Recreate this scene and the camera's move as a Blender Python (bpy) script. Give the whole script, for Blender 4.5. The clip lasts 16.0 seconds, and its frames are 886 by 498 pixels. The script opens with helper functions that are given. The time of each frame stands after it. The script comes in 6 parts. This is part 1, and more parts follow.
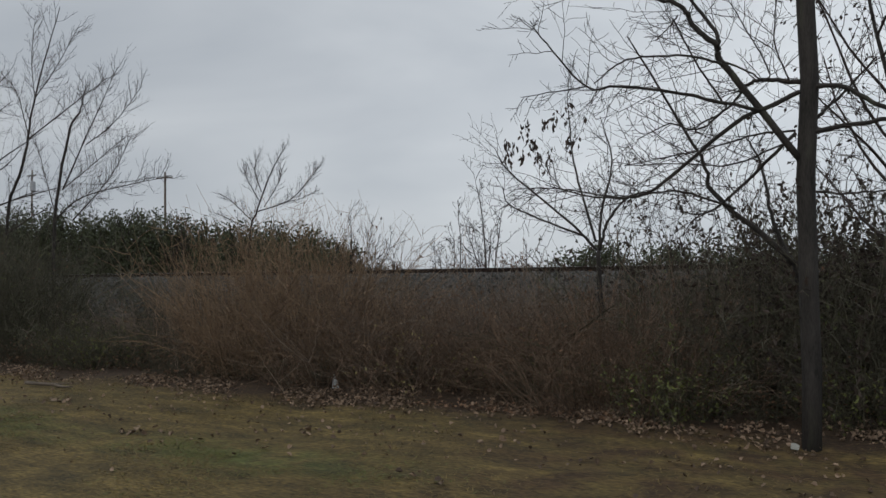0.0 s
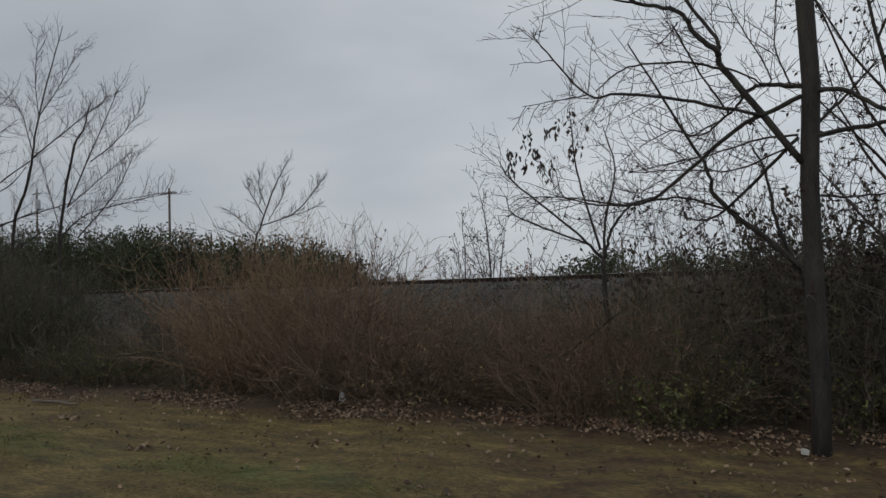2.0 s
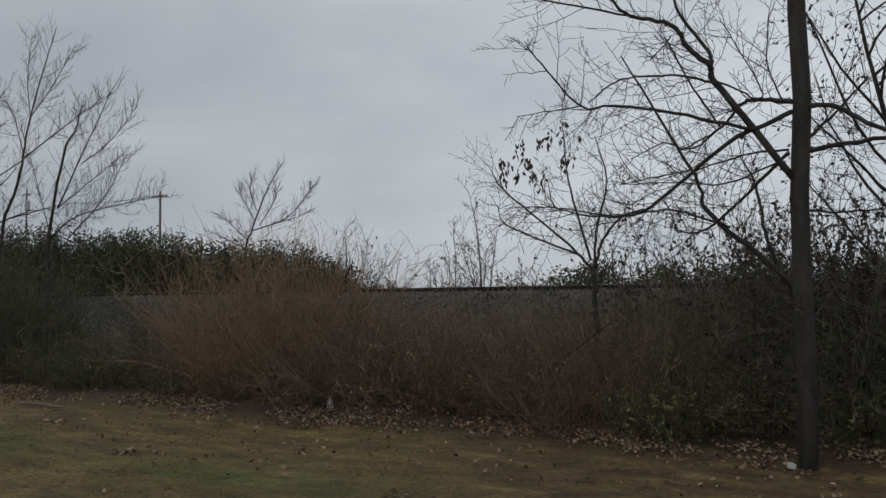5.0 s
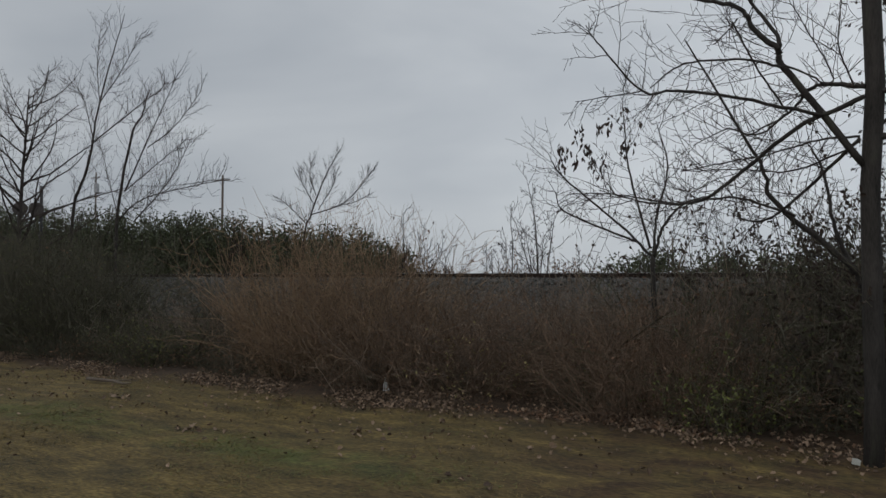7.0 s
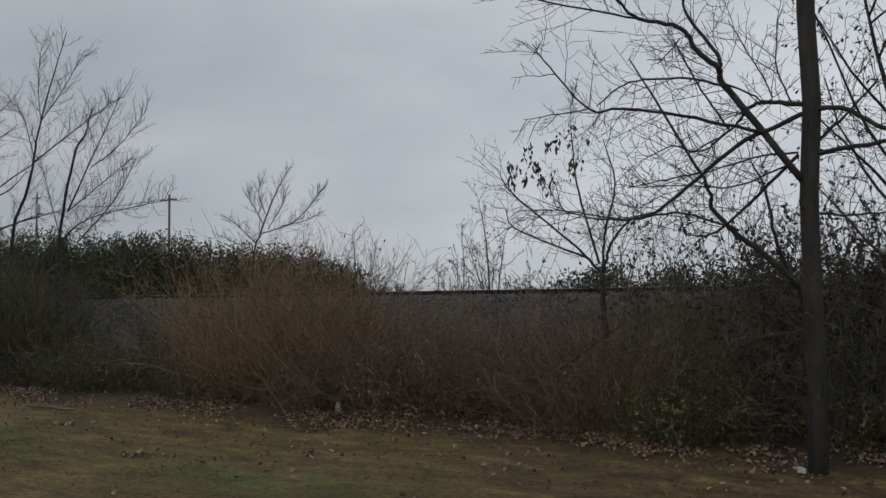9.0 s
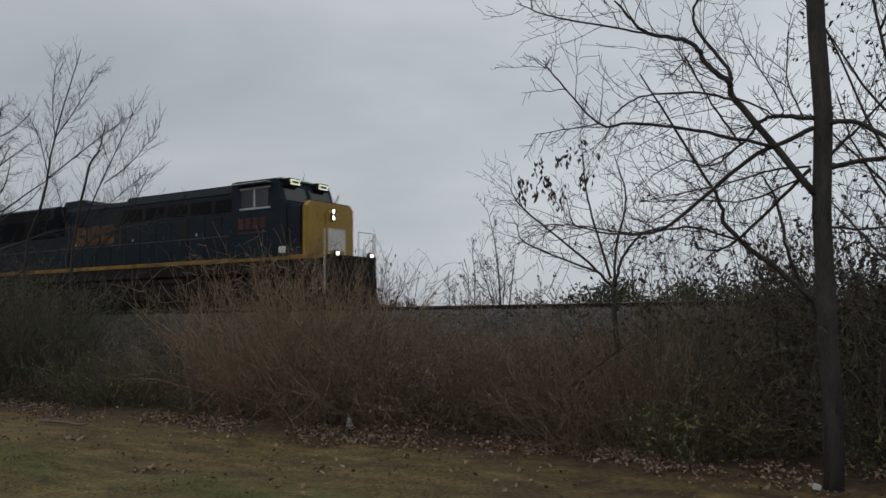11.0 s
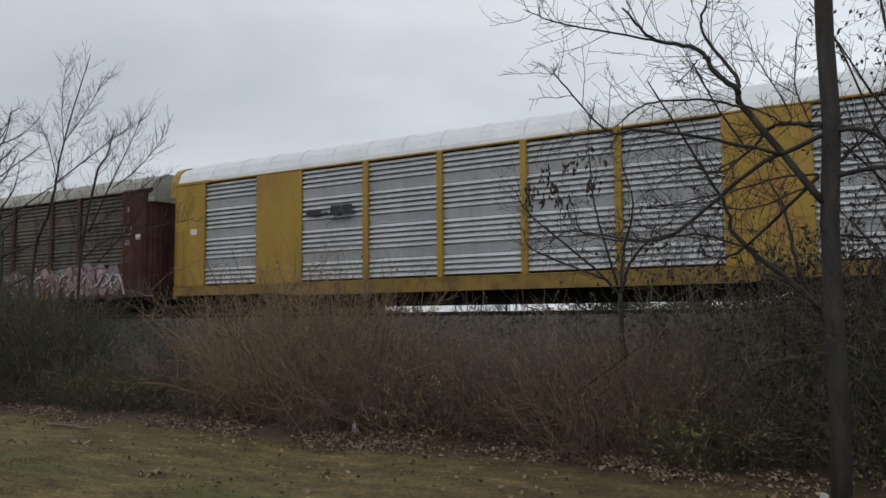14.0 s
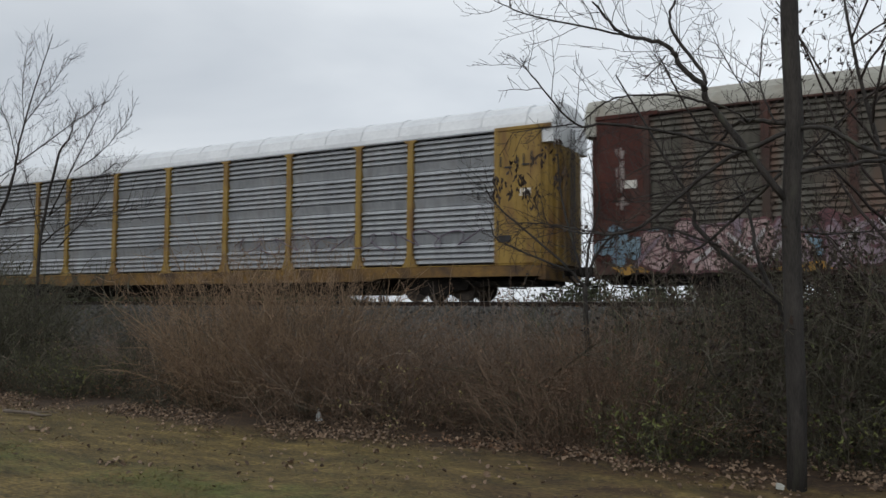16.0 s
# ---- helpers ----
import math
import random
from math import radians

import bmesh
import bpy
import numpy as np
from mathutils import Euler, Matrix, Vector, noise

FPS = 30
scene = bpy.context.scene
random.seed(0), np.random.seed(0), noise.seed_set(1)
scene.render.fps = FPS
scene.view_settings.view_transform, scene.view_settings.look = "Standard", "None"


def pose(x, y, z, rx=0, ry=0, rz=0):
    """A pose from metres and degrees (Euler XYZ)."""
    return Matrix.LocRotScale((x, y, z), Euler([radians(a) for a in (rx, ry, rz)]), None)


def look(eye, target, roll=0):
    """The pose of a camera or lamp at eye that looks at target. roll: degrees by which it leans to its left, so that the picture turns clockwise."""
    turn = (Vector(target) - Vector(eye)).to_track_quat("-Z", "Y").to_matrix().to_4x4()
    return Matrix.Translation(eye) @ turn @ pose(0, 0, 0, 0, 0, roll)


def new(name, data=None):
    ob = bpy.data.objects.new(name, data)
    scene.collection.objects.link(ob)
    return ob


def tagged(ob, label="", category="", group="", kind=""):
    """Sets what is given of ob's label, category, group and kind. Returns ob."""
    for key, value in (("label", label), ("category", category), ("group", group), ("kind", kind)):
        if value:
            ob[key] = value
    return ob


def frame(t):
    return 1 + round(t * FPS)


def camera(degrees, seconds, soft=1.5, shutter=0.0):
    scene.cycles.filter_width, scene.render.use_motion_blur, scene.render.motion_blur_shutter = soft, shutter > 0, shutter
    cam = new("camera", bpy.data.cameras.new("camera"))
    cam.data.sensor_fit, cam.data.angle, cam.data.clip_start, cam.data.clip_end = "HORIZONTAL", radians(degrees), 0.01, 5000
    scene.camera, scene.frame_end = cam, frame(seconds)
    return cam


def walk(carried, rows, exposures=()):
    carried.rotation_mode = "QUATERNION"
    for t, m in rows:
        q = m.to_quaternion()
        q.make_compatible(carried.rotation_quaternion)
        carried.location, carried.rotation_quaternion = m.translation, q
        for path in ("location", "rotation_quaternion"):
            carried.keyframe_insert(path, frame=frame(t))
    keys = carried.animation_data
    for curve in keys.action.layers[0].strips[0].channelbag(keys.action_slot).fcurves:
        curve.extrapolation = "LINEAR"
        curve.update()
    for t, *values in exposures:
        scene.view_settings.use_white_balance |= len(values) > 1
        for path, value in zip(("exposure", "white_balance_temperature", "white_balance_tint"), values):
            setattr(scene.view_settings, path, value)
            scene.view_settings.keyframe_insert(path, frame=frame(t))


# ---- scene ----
# The eye stays in one spot beside the lawn; x runs along the track, y away from the lawn.
EYE = (0.0, 0.0, 1.6)


def aim(yaw, pitch, roll):
    y, p = radians(yaw), radians(pitch)
    ahead = Vector((-math.sin(y) * math.cos(p), math.cos(y) * math.cos(p), math.sin(p)))
    return look(EYE, Vector(EYE) + ahead * 20.0, roll)


cam = camera(56.87, 16.0, soft=1.5, shutter=0.1)
TURNS = [
    (0, 30.14, 1.87, -0.65), (0.5, 30.96, 1.79, -0.89), (1, 30.68, 2.55, -1.69), (1.5, 30.39, 3.18, -1.58),
    (2, 30.44, 2.62, -1.67), (2.5, 30.14, 3.15, -1.40), (3, 30.04, 2.64, -1.72), (3.5, 30.00, 4.06, -1.36),
    (4, 30.14, 3.71, -1.10), (4.2, 29.63, 2.95, -0.88), (6.3, 31.14, 3.50, 0.27), (6.5, 32.11, 2.86, -0.16),
    (7, 33.77, 2.19, 0.17), (7.5, 32.39, 3.61, -1.20), (8, 30.95, 2.30, -1.49), (8.5, 29.89, 2.87, -1.01),
    (9, 30.36, 3.41, -0.68), (9.2, 30.32, 3.50, -0.80), (11.3, 31.12, 4.59, -0.70), (11.5, 30.59, 4.44, -0.36),
    (12, 30.45, 4.31, -0.10), (12.5, 30.30, 4.42, -0.13), (13, 31.30, 4.27, -0.51), (13.5, 32.02, 4.30, -0.78),
    (14, 31.56, 4.88, -0.41), (14.5, 31.59, 4.51, -0.44), (15, 31.25, 4.96, -0.15), (15.5, 30.60, 4.48, 0.94),
    (16, 29.25, 4.19, 0.29),
]
EXPOSURES = [(0, 0.1), (0.5, 0.08), (1.0, -0.06), (9.2, -0.08), (11.3, 0.0), (12.2, 0.40), (13.5, 0.42), (14.0, 0.36), (14.5, 0.33), (15.0, 0.45), (15.5, 0.48), (16, 0.48)]
walk(cam, [(t, aim(a, b, c)) for t, a, b, c in TURNS], EXPOSURES)

# ---- overcast daylight ----
world = bpy.data.worlds.new("sky")
scene.world = world
world.use_nodes = True
wn, wl = world.node_tree.nodes, world.node_tree.links
wn.clear()
w_out, w_back = wn.new("ShaderNodeOutputWorld"), wn.new("ShaderNodeBackground")
w_sky = wn.new("ShaderNodeTexSky")
w_sky.sky_type, w_sky.sun_disc = "NISHITA", False
w_sky.sun_elevation, w_sky.sun_rotation = radians(35), radians(200)
w_gain = wn.new("ShaderNodeVectorMath")
w_gain.operation = "SCALE"
w_gain.inputs["Scale"].default_value = 0.05
wl.new(w_sky.outputs["Color"], w_gain.inputs[0])
w_tex = wn.new("ShaderNodeTexCoord")
w_sep = wn.new("ShaderNodeSeparateXYZ")
wl.new(w_tex.outputs["Generated"], w_sep.inputs[0])
# cloud deck: long soft streaks over a grey that brightens towards the zenith
w_map = wn.new("ShaderNodeMapping")
w_map.inputs["Scale"].default_value = (1.3, 1.3, 4.2)
wl.new(w_tex.outputs["Generated"], w_map.inputs["Vector"])
w_noise = wn.new("ShaderNodeTexNoise")
w_noise.inputs["Scale"].default_value = 1.7
w_noise.inputs["Detail"].default_value = 5.0
w_noise.inputs["Roughness"].default_value = 0.45
w_noise.inputs["Distortion"].default_value = 0.3
wl.new(w_map.outputs[0], w_noise.inputs["Vector"])
w_cloud = wn.new("ShaderNodeValToRGB")
w_cloud.color_ramp.elements[0].position, w_cloud.color_ramp.elements[0].color = 0.32, (0.43, 0.465, 0.508, 1)
w_cloud.color_ramp.elements[1].position, w_cloud.color_ramp.elements[1].color = 0.70, (0.605, 0.637, 0.668, 1)
wl.new(w_noise.outputs["Fac"], w_cloud.inputs["Fac"])
w_rise = wn.new("ShaderNodeMapRange")
w_rise.inputs["From Min"].default_value, w_rise.inputs["From Max"].default_value = 0.35, 1.0
w_rise.inputs["To Min"].default_value, w_rise.inputs["To Max"].default_value = 1.0, 1.05
wl.new(w_sep.outputs["Z"], w_rise.inputs["Value"])
w_mul = wn.new("ShaderNodeVectorMath")
w_mul.operation = "SCALE"
wl.new(w_cloud.outputs["Color"], w_mul.inputs[0])
wl.new(w_rise.outputs["Result"], w_mul.inputs["Scale"])
w_mix = wn.new("ShaderNodeMix")
w_mix.data_type = "RGBA"
w_mix.inputs["Factor"].default_value = 0.92
wl.new(w_gain.outputs[0], w_mix.inputs["A"])
# the deck is a little thinner, and so brighter, over the right-hand end of the bank
w_side = wn.new("ShaderNodeMapRange")
w_side.inputs["From Min"].default_value, w_side.inputs["From Max"].default_value = -1.0, 0.3
w_side.inputs["To Min"].default_value, w_side.inputs["To Max"].default_value = 0.87, 1.30
wl.new(w_sep.outputs["X"], w_side.inputs["Value"])
w_thin = wn.new("ShaderNodeVectorMath")
w_thin.operation = "SCALE"
wl.new(w_mul.outputs[0], w_thin.inputs[0])
wl.new(w_side.outputs["Result"], w_thin.inputs["Scale"])
wl.new(w_thin.outputs[0], w_mix.inputs["B"])
wl.new(w_mix.outputs["Result"], w_back.inputs["Color"])
w_back.inputs["Strength"].default_value = 1.0
wl.new(w_back.outputs[0], w_out.inputs["Surface"])
sun = new("sun", bpy.data.lights.new("sun", "SUN"))
sun.data.energy, sun.data.angle, sun.data.color = 0.5, radians(30), (1.0, 0.97, 0.93)
sun.matrix_world = look((-20, -40, 45), (0, 10, 0))


# ---- materials ----
def mat(name, a, b, scale=6.0, rough=0.85, metal=0.0, bump=0.25, stretch=(1, 1, 1), fine=9.0, rand=0.0, island=0.0, dirt=None, dirt_amount=0.45, spec=0.3):
    """Two colours mixed by coarse and fine noise, with relief; rand varies it by object, island by loose piece; dirt lays a third colour over it in patches."""
    m = bpy.data.materials.new(name)
    m.use_nodes = True
    n, l = m.node_tree.nodes, m.node_tree.links
    bsdf = n["Principled BSDF"]
    bsdf.inputs["Metallic"].default_value = metal
    bsdf.inputs["Specular IOR Level"].default_value = spec
    tex, mp = n.new("ShaderNodeTexCoord"), n.new("ShaderNodeMapping")
    mp.inputs["Scale"].default_value = stretch
    l.new(tex.outputs["Object"], mp.inputs["Vector"])
    big, small = n.new("ShaderNodeTexNoise"), n.new("ShaderNodeTexNoise")
    for node, s, d in ((big, scale, 4.0), (small, scale * fine, 3.0)):
        node.inputs["Scale"].default_value, node.inputs["Detail"].default_value = s, d
        l.new(mp.outputs[0], node.inputs["Vector"])
    mean = n.new("ShaderNodeMath")
    mean.operation = "MULTIPLY_ADD"
    mean.inputs[1].default_value = 0.45
    l.new(small.outputs["Fac"], mean.inputs[0])
    half = n.new("ShaderNodeMath")
    half.operation = "MULTIPLY"
    half.inputs[1].default_value = 0.55
    l.new(big.outputs["Fac"], half.inputs[0])
    l.new(half.outputs[0], mean.inputs[2])
    fac = mean.outputs[0]
    ramp = n.new("ShaderNodeMapRange")
    ramp.inputs["From Min"].default_value, ramp.inputs["From Max"].default_value = 0.36, 0.64
    l.new(fac, ramp.inputs["Value"])
    fac = ramp.outputs["Result"]
    for on, node, out in ((rand, "ShaderNodeObjectInfo", "Random"), (island, "ShaderNodeNewGeometry", "Random Per Island")):
        if on:
            info, mixv = n.new(node), n.new("ShaderNodeMix")
            mixv.inputs["Factor"].default_value = on
            l.new(fac, mixv.inputs["A"])
            l.new(info.outputs[out], mixv.inputs["B"])
            fac = mixv.outputs["Result"]
    mix = n.new("ShaderNodeMix")
    mix.data_type = "RGBA"
    mix.inputs["A"].default_value, mix.inputs["B"].default_value = (*a, 1), (*b, 1)
    l.new(fac, mix.inputs["Factor"])
    colour = mix.outputs["Result"]
    if dirt:
        blot, lift, over = n.new("ShaderNodeTexNoise"), n.new("ShaderNodeMapRange"), n.new("ShaderNodeMix")
        blot.inputs["Scale"].default_value, blot.inputs["Detail"].default_value = scale * 0.6 + 0.3, 6.0
        l.new(mp.outputs[0], blot.inputs["Vector"])
        lift.inputs["From Min"].default_value, lift.inputs["From Max"].default_value = 0.72 - dirt_amount * 0.4, 0.85 - dirt_amount * 0.3
        lift.inputs["To Max"].default_value = 0.9
        l.new(blot.outputs["Fac"], lift.inputs["Value"])
        over.data_type = "RGBA"
        over.inputs["B"].default_value = (*dirt, 1)
        l.new(colour, over.inputs["A"])
        l.new(lift.outputs["Result"], over.inputs["Factor"])
        colour = over.outputs["Result"]
    l.new(colour, bsdf.inputs["Base Color"])
    rr = n.new("ShaderNodeMapRange")
    rr.inputs["To Min"].default_value, rr.inputs["To Max"].default_value = max(0.05, rough - 0.12), min(1.0, rough + 0.1)
    l.new(small.outputs["Fac"], rr.inputs["Value"])
    l.new(rr.outputs["Result"], bsdf.inputs["Roughness"])
    if bump:
        bp = n.new("ShaderNodeBump")
        bp.inputs["Strength"].default_value, bp.inputs["Distance"].default_value = bump, 0.02
        l.new(mean.outputs[0], bp.inputs["Height"])
        l.new(bp.outputs[0], bsdf.inputs["Normal"])
    return m


BARK = mat("bark", (0.016, 0.0145, 0.013), (0.053, 0.047, 0.042), 9, 0.95, bump=0.9, stretch=(1, 1, 0.22), dirt=(0.064, 0.066, 0.046), dirt_amount=0.3)
BARK_FAR = mat("pale_bark", (0.02, 0.017, 0.015), (0.06, 0.05, 0.045), 5, 0.95)
TWIG = mat("twig_bark", (0.016, 0.012, 0.0105), (0.052, 0.041, 0.036), 5, 0.9, bump=0.0, island=0.6)
STEM_RED = mat("russet_stem", (0.070, 0.046, 0.030), (0.310, 0.212, 0.130), 4, 0.85, bump=0.0, island=0.6)
STEM_GREY = mat("grey_stem", (0.055, 0.042, 0.033), (0.235, 0.185, 0.143), 4, 0.9, bump=0.0, island=0.6)
STEM_BROWN = mat("brown_stem", (0.045, 0.030, 0.021), (0.215, 0.148, 0.100), 4, 0.9, bump=0.0, island=0.6)
STEM_PALE = mat("bleached_stem", (0.13, 0.10, 0.074), (0.36, 0.285, 0.215), 4, 0.9, bump=0.0, island=0.5)
STEM_DARK = mat("dark_stem", (0.030, 0.028, 0.019), (0.108, 0.098, 0.066), 4, 0.9, bump=0.0, island=0.6)
LEAF_GREEN = mat("dull_green_leaf", (0.04, 0.05, 0.018), (0.12, 0.13, 0.045), 3, 0.6, bump=0.0, island=0.7)
LEAF_LIME = mat("yellow_green_leaf", (0.055, 0.064, 0.018), (0.135, 0.140, 0.038), 3, 0.6, bump=0.0, island=0.7)
LEAF_PALE = mat("pale_yellow_leaf", (0.10, 0.085, 0.03), (0.30, 0.25, 0.10), 3, 0.6, bump=0.0, island=0.7)
LEAF_EVER = mat("evergreen_leaf", (0.024, 0.030, 0.014), (0.068, 0.076, 0.032), 3, 0.6, bump=0.0, island=0.7)
LEAF_DEAD = mat("dead_brown_leaf", (0.05, 0.03, 0.02), (0.19, 0.11, 0.065), 3, 0.8, bump=0.0, island=0.8)
LEAF_BLACK = mat("withered_dark_leaf", (0.02, 0.014, 0.011), (0.06, 0.042, 0.032), 3, 0.8, bump=0.0, island=0.8)
LITTER = mat("fallen_leaf", (0.034, 0.021, 0.014), (0.31, 0.218, 0.148), 9, 0.75, bump=0.1, island=0.85)
LITTER_ORANGE = mat("fresh_fallen_leaf", (0.055, 0.032, 0.022), (0.27, 0.165, 0.10), 9, 0.75, bump=0.1, island=0.85)
BLADE = mat("grass_blade", (0.070, 0.050, 0.016), (0.195, 0.139, 0.048), 0.6, 0.75, bump=0.0, island=0.55)
BLADE_GREEN = mat("green_grass_blade", (0.062, 0.074, 0.018), (0.140, 0.140, 0.038), 0.6, 0.7, bump=0.0, island=0.6)
SOIL = mat("leafy_soil", (0.045, 0.03, 0.02), (0.16, 0.105, 0.065), 5, 0.95, bump=0.9, dirt=(0.09, 0.06, 0.04))
GRAVEL = mat("ballast_stone", (0.019, 0.018, 0.016), (0.064, 0.060, 0.053), 7, 0.95, bump=0.9, fine=6, dirt=(0.055, 0.045, 0.034))
GRAVEL_PIECE = mat("ballast_piece", (0.022, 0.021, 0.019), (0.145, 0.138, 0.126), 5, 0.95, bump=0.3, island=0.8)
TIE = mat("creosoted_timber", (0.03, 0.024, 0.02), (0.10, 0.08, 0.065), 6, 0.9, bump=0.6, stretch=(6, 1, 1))
RAIL = mat("rusty_rail_steel", (0.016, 0.011, 0.009), (0.04, 0.026, 0.02), 7, 0.7, metal=0.5)
RAIL_TOP = mat("polished_rail_head", (0.35, 0.35, 0.36), (0.6, 0.6, 0.61), 4, 0.3, metal=1.0, bump=0.05)
POLE = mat("weathered_pole_timber", (0.07, 0.055, 0.045), (0.17, 0.14, 0.12), 3, 0.9, stretch=(3, 3, 0.3))
DARK_METAL = mat("dark_painted_metal", (0.018, 0.018, 0.02), (0.045, 0.045, 0.048), 5, 0.6)
SIGNAL_BACK = mat("faded_black_enamel", (0.040, 0.034, 0.031), (0.075, 0.064, 0.058), 5, 0.6)
GALV = mat("galvanised_steel", (0.26, 0.27, 0.28), (0.45, 0.46, 0.47), 5, 0.5, metal=0.6)
PAPER = mat("weathered_white_paper", (0.24, 0.24, 0.21), (0.40, 0.40, 0.36), 12, 0.8, bump=0.2)
GREY_PAPER = mat("soiled_grey_paper", (0.22, 0.22, 0.21), (0.40, 0.40, 0.385), 12, 0.85, bump=0.2)
STICK = mat("bleached_stick", (0.055, 0.042, 0.032), (0.16, 0.13, 0.10), 14, 0.9, stretch=(0.3, 1, 1))


# ---- mesh helpers ----
class Geo:
    """Collects vertices and faces of one mesh."""

    def __init__(self):
        self.v, self.f, self.n = [], [], 0

    def add(self, verts, faces):
        self.v.append(np.asarray(verts, float).reshape(-1, 3))
        self.f.extend(tuple(i + self.n for i in face) for face in faces)
        self.n += len(self.v[-1])
        return self

    def box(self, x0, x1, y0, y1, z0, z1, bevel=0.012):
        """A box with chamfered edges."""
        b = min(bevel, abs(x1 - x0) * 0.4, abs(y1 - y0) * 0.4, abs(z1 - z0) * 0.4)
        lo, hi = (x0, y0, z0), (x1, y1, z1)
        verts, at = [], {}
        for c in range(8):
            s = [(c >> k) & 1 for k in range(3)]
            for k in range(3):
                p = [(hi[j] if s[j] else lo[j]) if j == k else (hi[j] - b if s[j] else lo[j] + b) for j in range(3)]
                at[c, k] = len(verts)
                verts.append(p)
        faces = []
        for k in range(3):
            i, j = (k + 1) % 3, (k + 2) % 3
            for side in (0, 1):
                ring = [side << k | a << i | bb << j for a, bb in ((0, 0), (1, 0), (1, 1), (0, 1))]
                ring = ring if side else ring[::-1]
                faces.append([at[c, k] for c in ring])
            for a in (0, 1):
                for bb in (0, 1):
                    c0 = a << i | bb << j
                    c1 = c0 | 1 << k
                    q = [at[c0, i], at[c1, i], at[c1, j], at[c0, j]]
                    faces.append(q if a == bb else q[::-1])
        for c in range(8):
            tri = [at[c, 0], at[c, 1], at[c, 2]]
            faces.append(tri if bin(c).count("1") % 2 else tri[::-1])
        return self.add(verts, faces)

    def tube(self, pts, radii, sides=4, cap=False):
        pts = np.asarray(pts, float)
        n = len(pts)
        way = np.gradient(pts, axis=0)
        way /= np.linalg.norm(way, axis=1, keepdims=True) + 1e-9
        ref = np.array((0.0, 0.0, 1.0)) if abs(way[:, 2]).mean() < 0.8 else np.array((1.0, 0.0, 0.0))
        u = np.cross(way, ref)
        u /= np.linalg.norm(u, axis=1, keepdims=True) + 1e-9
        w = np.cross(way, u)
        a = np.arange(sides) * 2 * np.pi / sides
        r = np.broadcast_to(np.asarray(radii, float), (n,))[:, None, None]
        ring = pts[:, None] + r * (np.cos(a)[None, :, None] * u[:, None] + np.sin(a)[None, :, None] * w[:, None])
        faces = [(i * sides + k, i * sides + (k + 1) % sides, (i + 1) * sides + (k + 1) % sides, (i + 1) * sides + k) for i in range(n - 1) for k in range(sides)]
        if cap:
            faces += [tuple(range(sides))[::-1], tuple((n - 1) * sides + k for k in range(sides))]
        return self.add(ring.reshape(-1, 3), faces)

    def extrude(self, profile, x0, x1, closed=True, axis=0):
        """A profile of (y, z) points run along x (axis 0), or of (x, z) points along y (axis 1), or of (x, y) points along z (axis 2)."""
        p, n = np.asarray(profile, float), len(profile)

        def at(s):
            cols = [p[:, 0], p[:, 1]]
            cols.insert(axis, np.full(n, s))
            return np.stack(cols, 1)

        faces = [(i, (i + 1) % n, n + (i + 1) % n, n + i) for i in range(n if closed else n - 1)]
        if closed:
            faces += [tuple(range(n))[::-1], tuple(range(n, 2 * n))]
        return self.add(np.concatenate([at(x0), at(x1)]), faces)

    def disc(self, centre, radius, depth, axis=1, sides=20):
        c = np.asarray(centre, float)
        step = np.zeros(3)
        step[axis] = depth / 2
        return self.tube([c - step, c + step], [radius, radius], sides, cap=True)

    def leaf(self, at, way, up, length, width):
        """A leaf folded along its midrib: two triangles a side."""
        at, way = np.asarray(at, float), np.asarray(way, float)
        side = np.cross(way, up)
        side /= np.linalg.norm(side) + 1e-9
        fold = np.cross(side, way) * width * 0.25
        tip, mid = at + way * length, at + way * length * 0.5
        return self.add([at, mid + side * width / 2 + fold, tip, mid - side * width / 2 + fold], [(0, 1, 2), (0, 2, 3)])

    def leaves(self, at, r, length, width):
        """Many folded leaves at once, each turned at random."""
        n = len(at)
        way, up = r.normal(0, 1, (n, 3)), r.normal(0, 1, (n, 3))
        way /= np.linalg.norm(way, axis=1, keepdims=True)
        side = np.cross(way, up)
        side /= np.linalg.norm(side, axis=1, keepdims=True) + 1e-9
        ln = length * r.uniform(0.5, 1.3, (n, 1))
        fold, mid = np.cross(side, way) * width * 0.25, at + way * ln * 0.5
        v = np.stack([at, mid + side * width / 2 + fold, at + way * ln, mid - side * width / 2 + fold], 1)
        base = np.arange(n)[:, None] * 4
        return self.add(v.reshape(-1, 3), np.concatenate([base + (0, 1, 2), base + (0, 2, 3)]).tolist())

    def mesh(self, name, material, smooth=False):
        me = bpy.data.meshes.new(name)
        v = np.concatenate(self.v) if self.v else np.zeros((0, 3))
        me.from_pydata(v.tolist(), [], self.f)
        me.materials.append(material)
        if smooth:
            me.polygons.foreach_set("use_smooth", [True] * len(me.polygons))
        me.update()
        return me


def part(name, geo, material, parent=None, label="", smooth=False):
    """Links a mesh, or its collected geometry, as one object, under a thing or a part."""
    me = geo.mesh(name, material, smooth) if isinstance(geo, Geo) else geo
    ob = new(name, me)
    ob.parent = parent
    if label:
        tagged(ob, label)
    return ob


def outward(ob):
    """Turns the faces of a mesh to the outside."""
    bm = bmesh.new()
    bm.from_mesh(ob.data)
    bmesh.ops.recalc_face_normals(bm, faces=bm.faces)
    bm.to_mesh(ob.data)
    bm.free()
    return ob


def thing(name, label, category, at=(0, 0, 0), group=""):
    ob = new(name)
    ob.empty_display_size = 0.3
    ob.location = at
    return tagged(ob, label, category, group)


rng = np.random.default_rng(11)


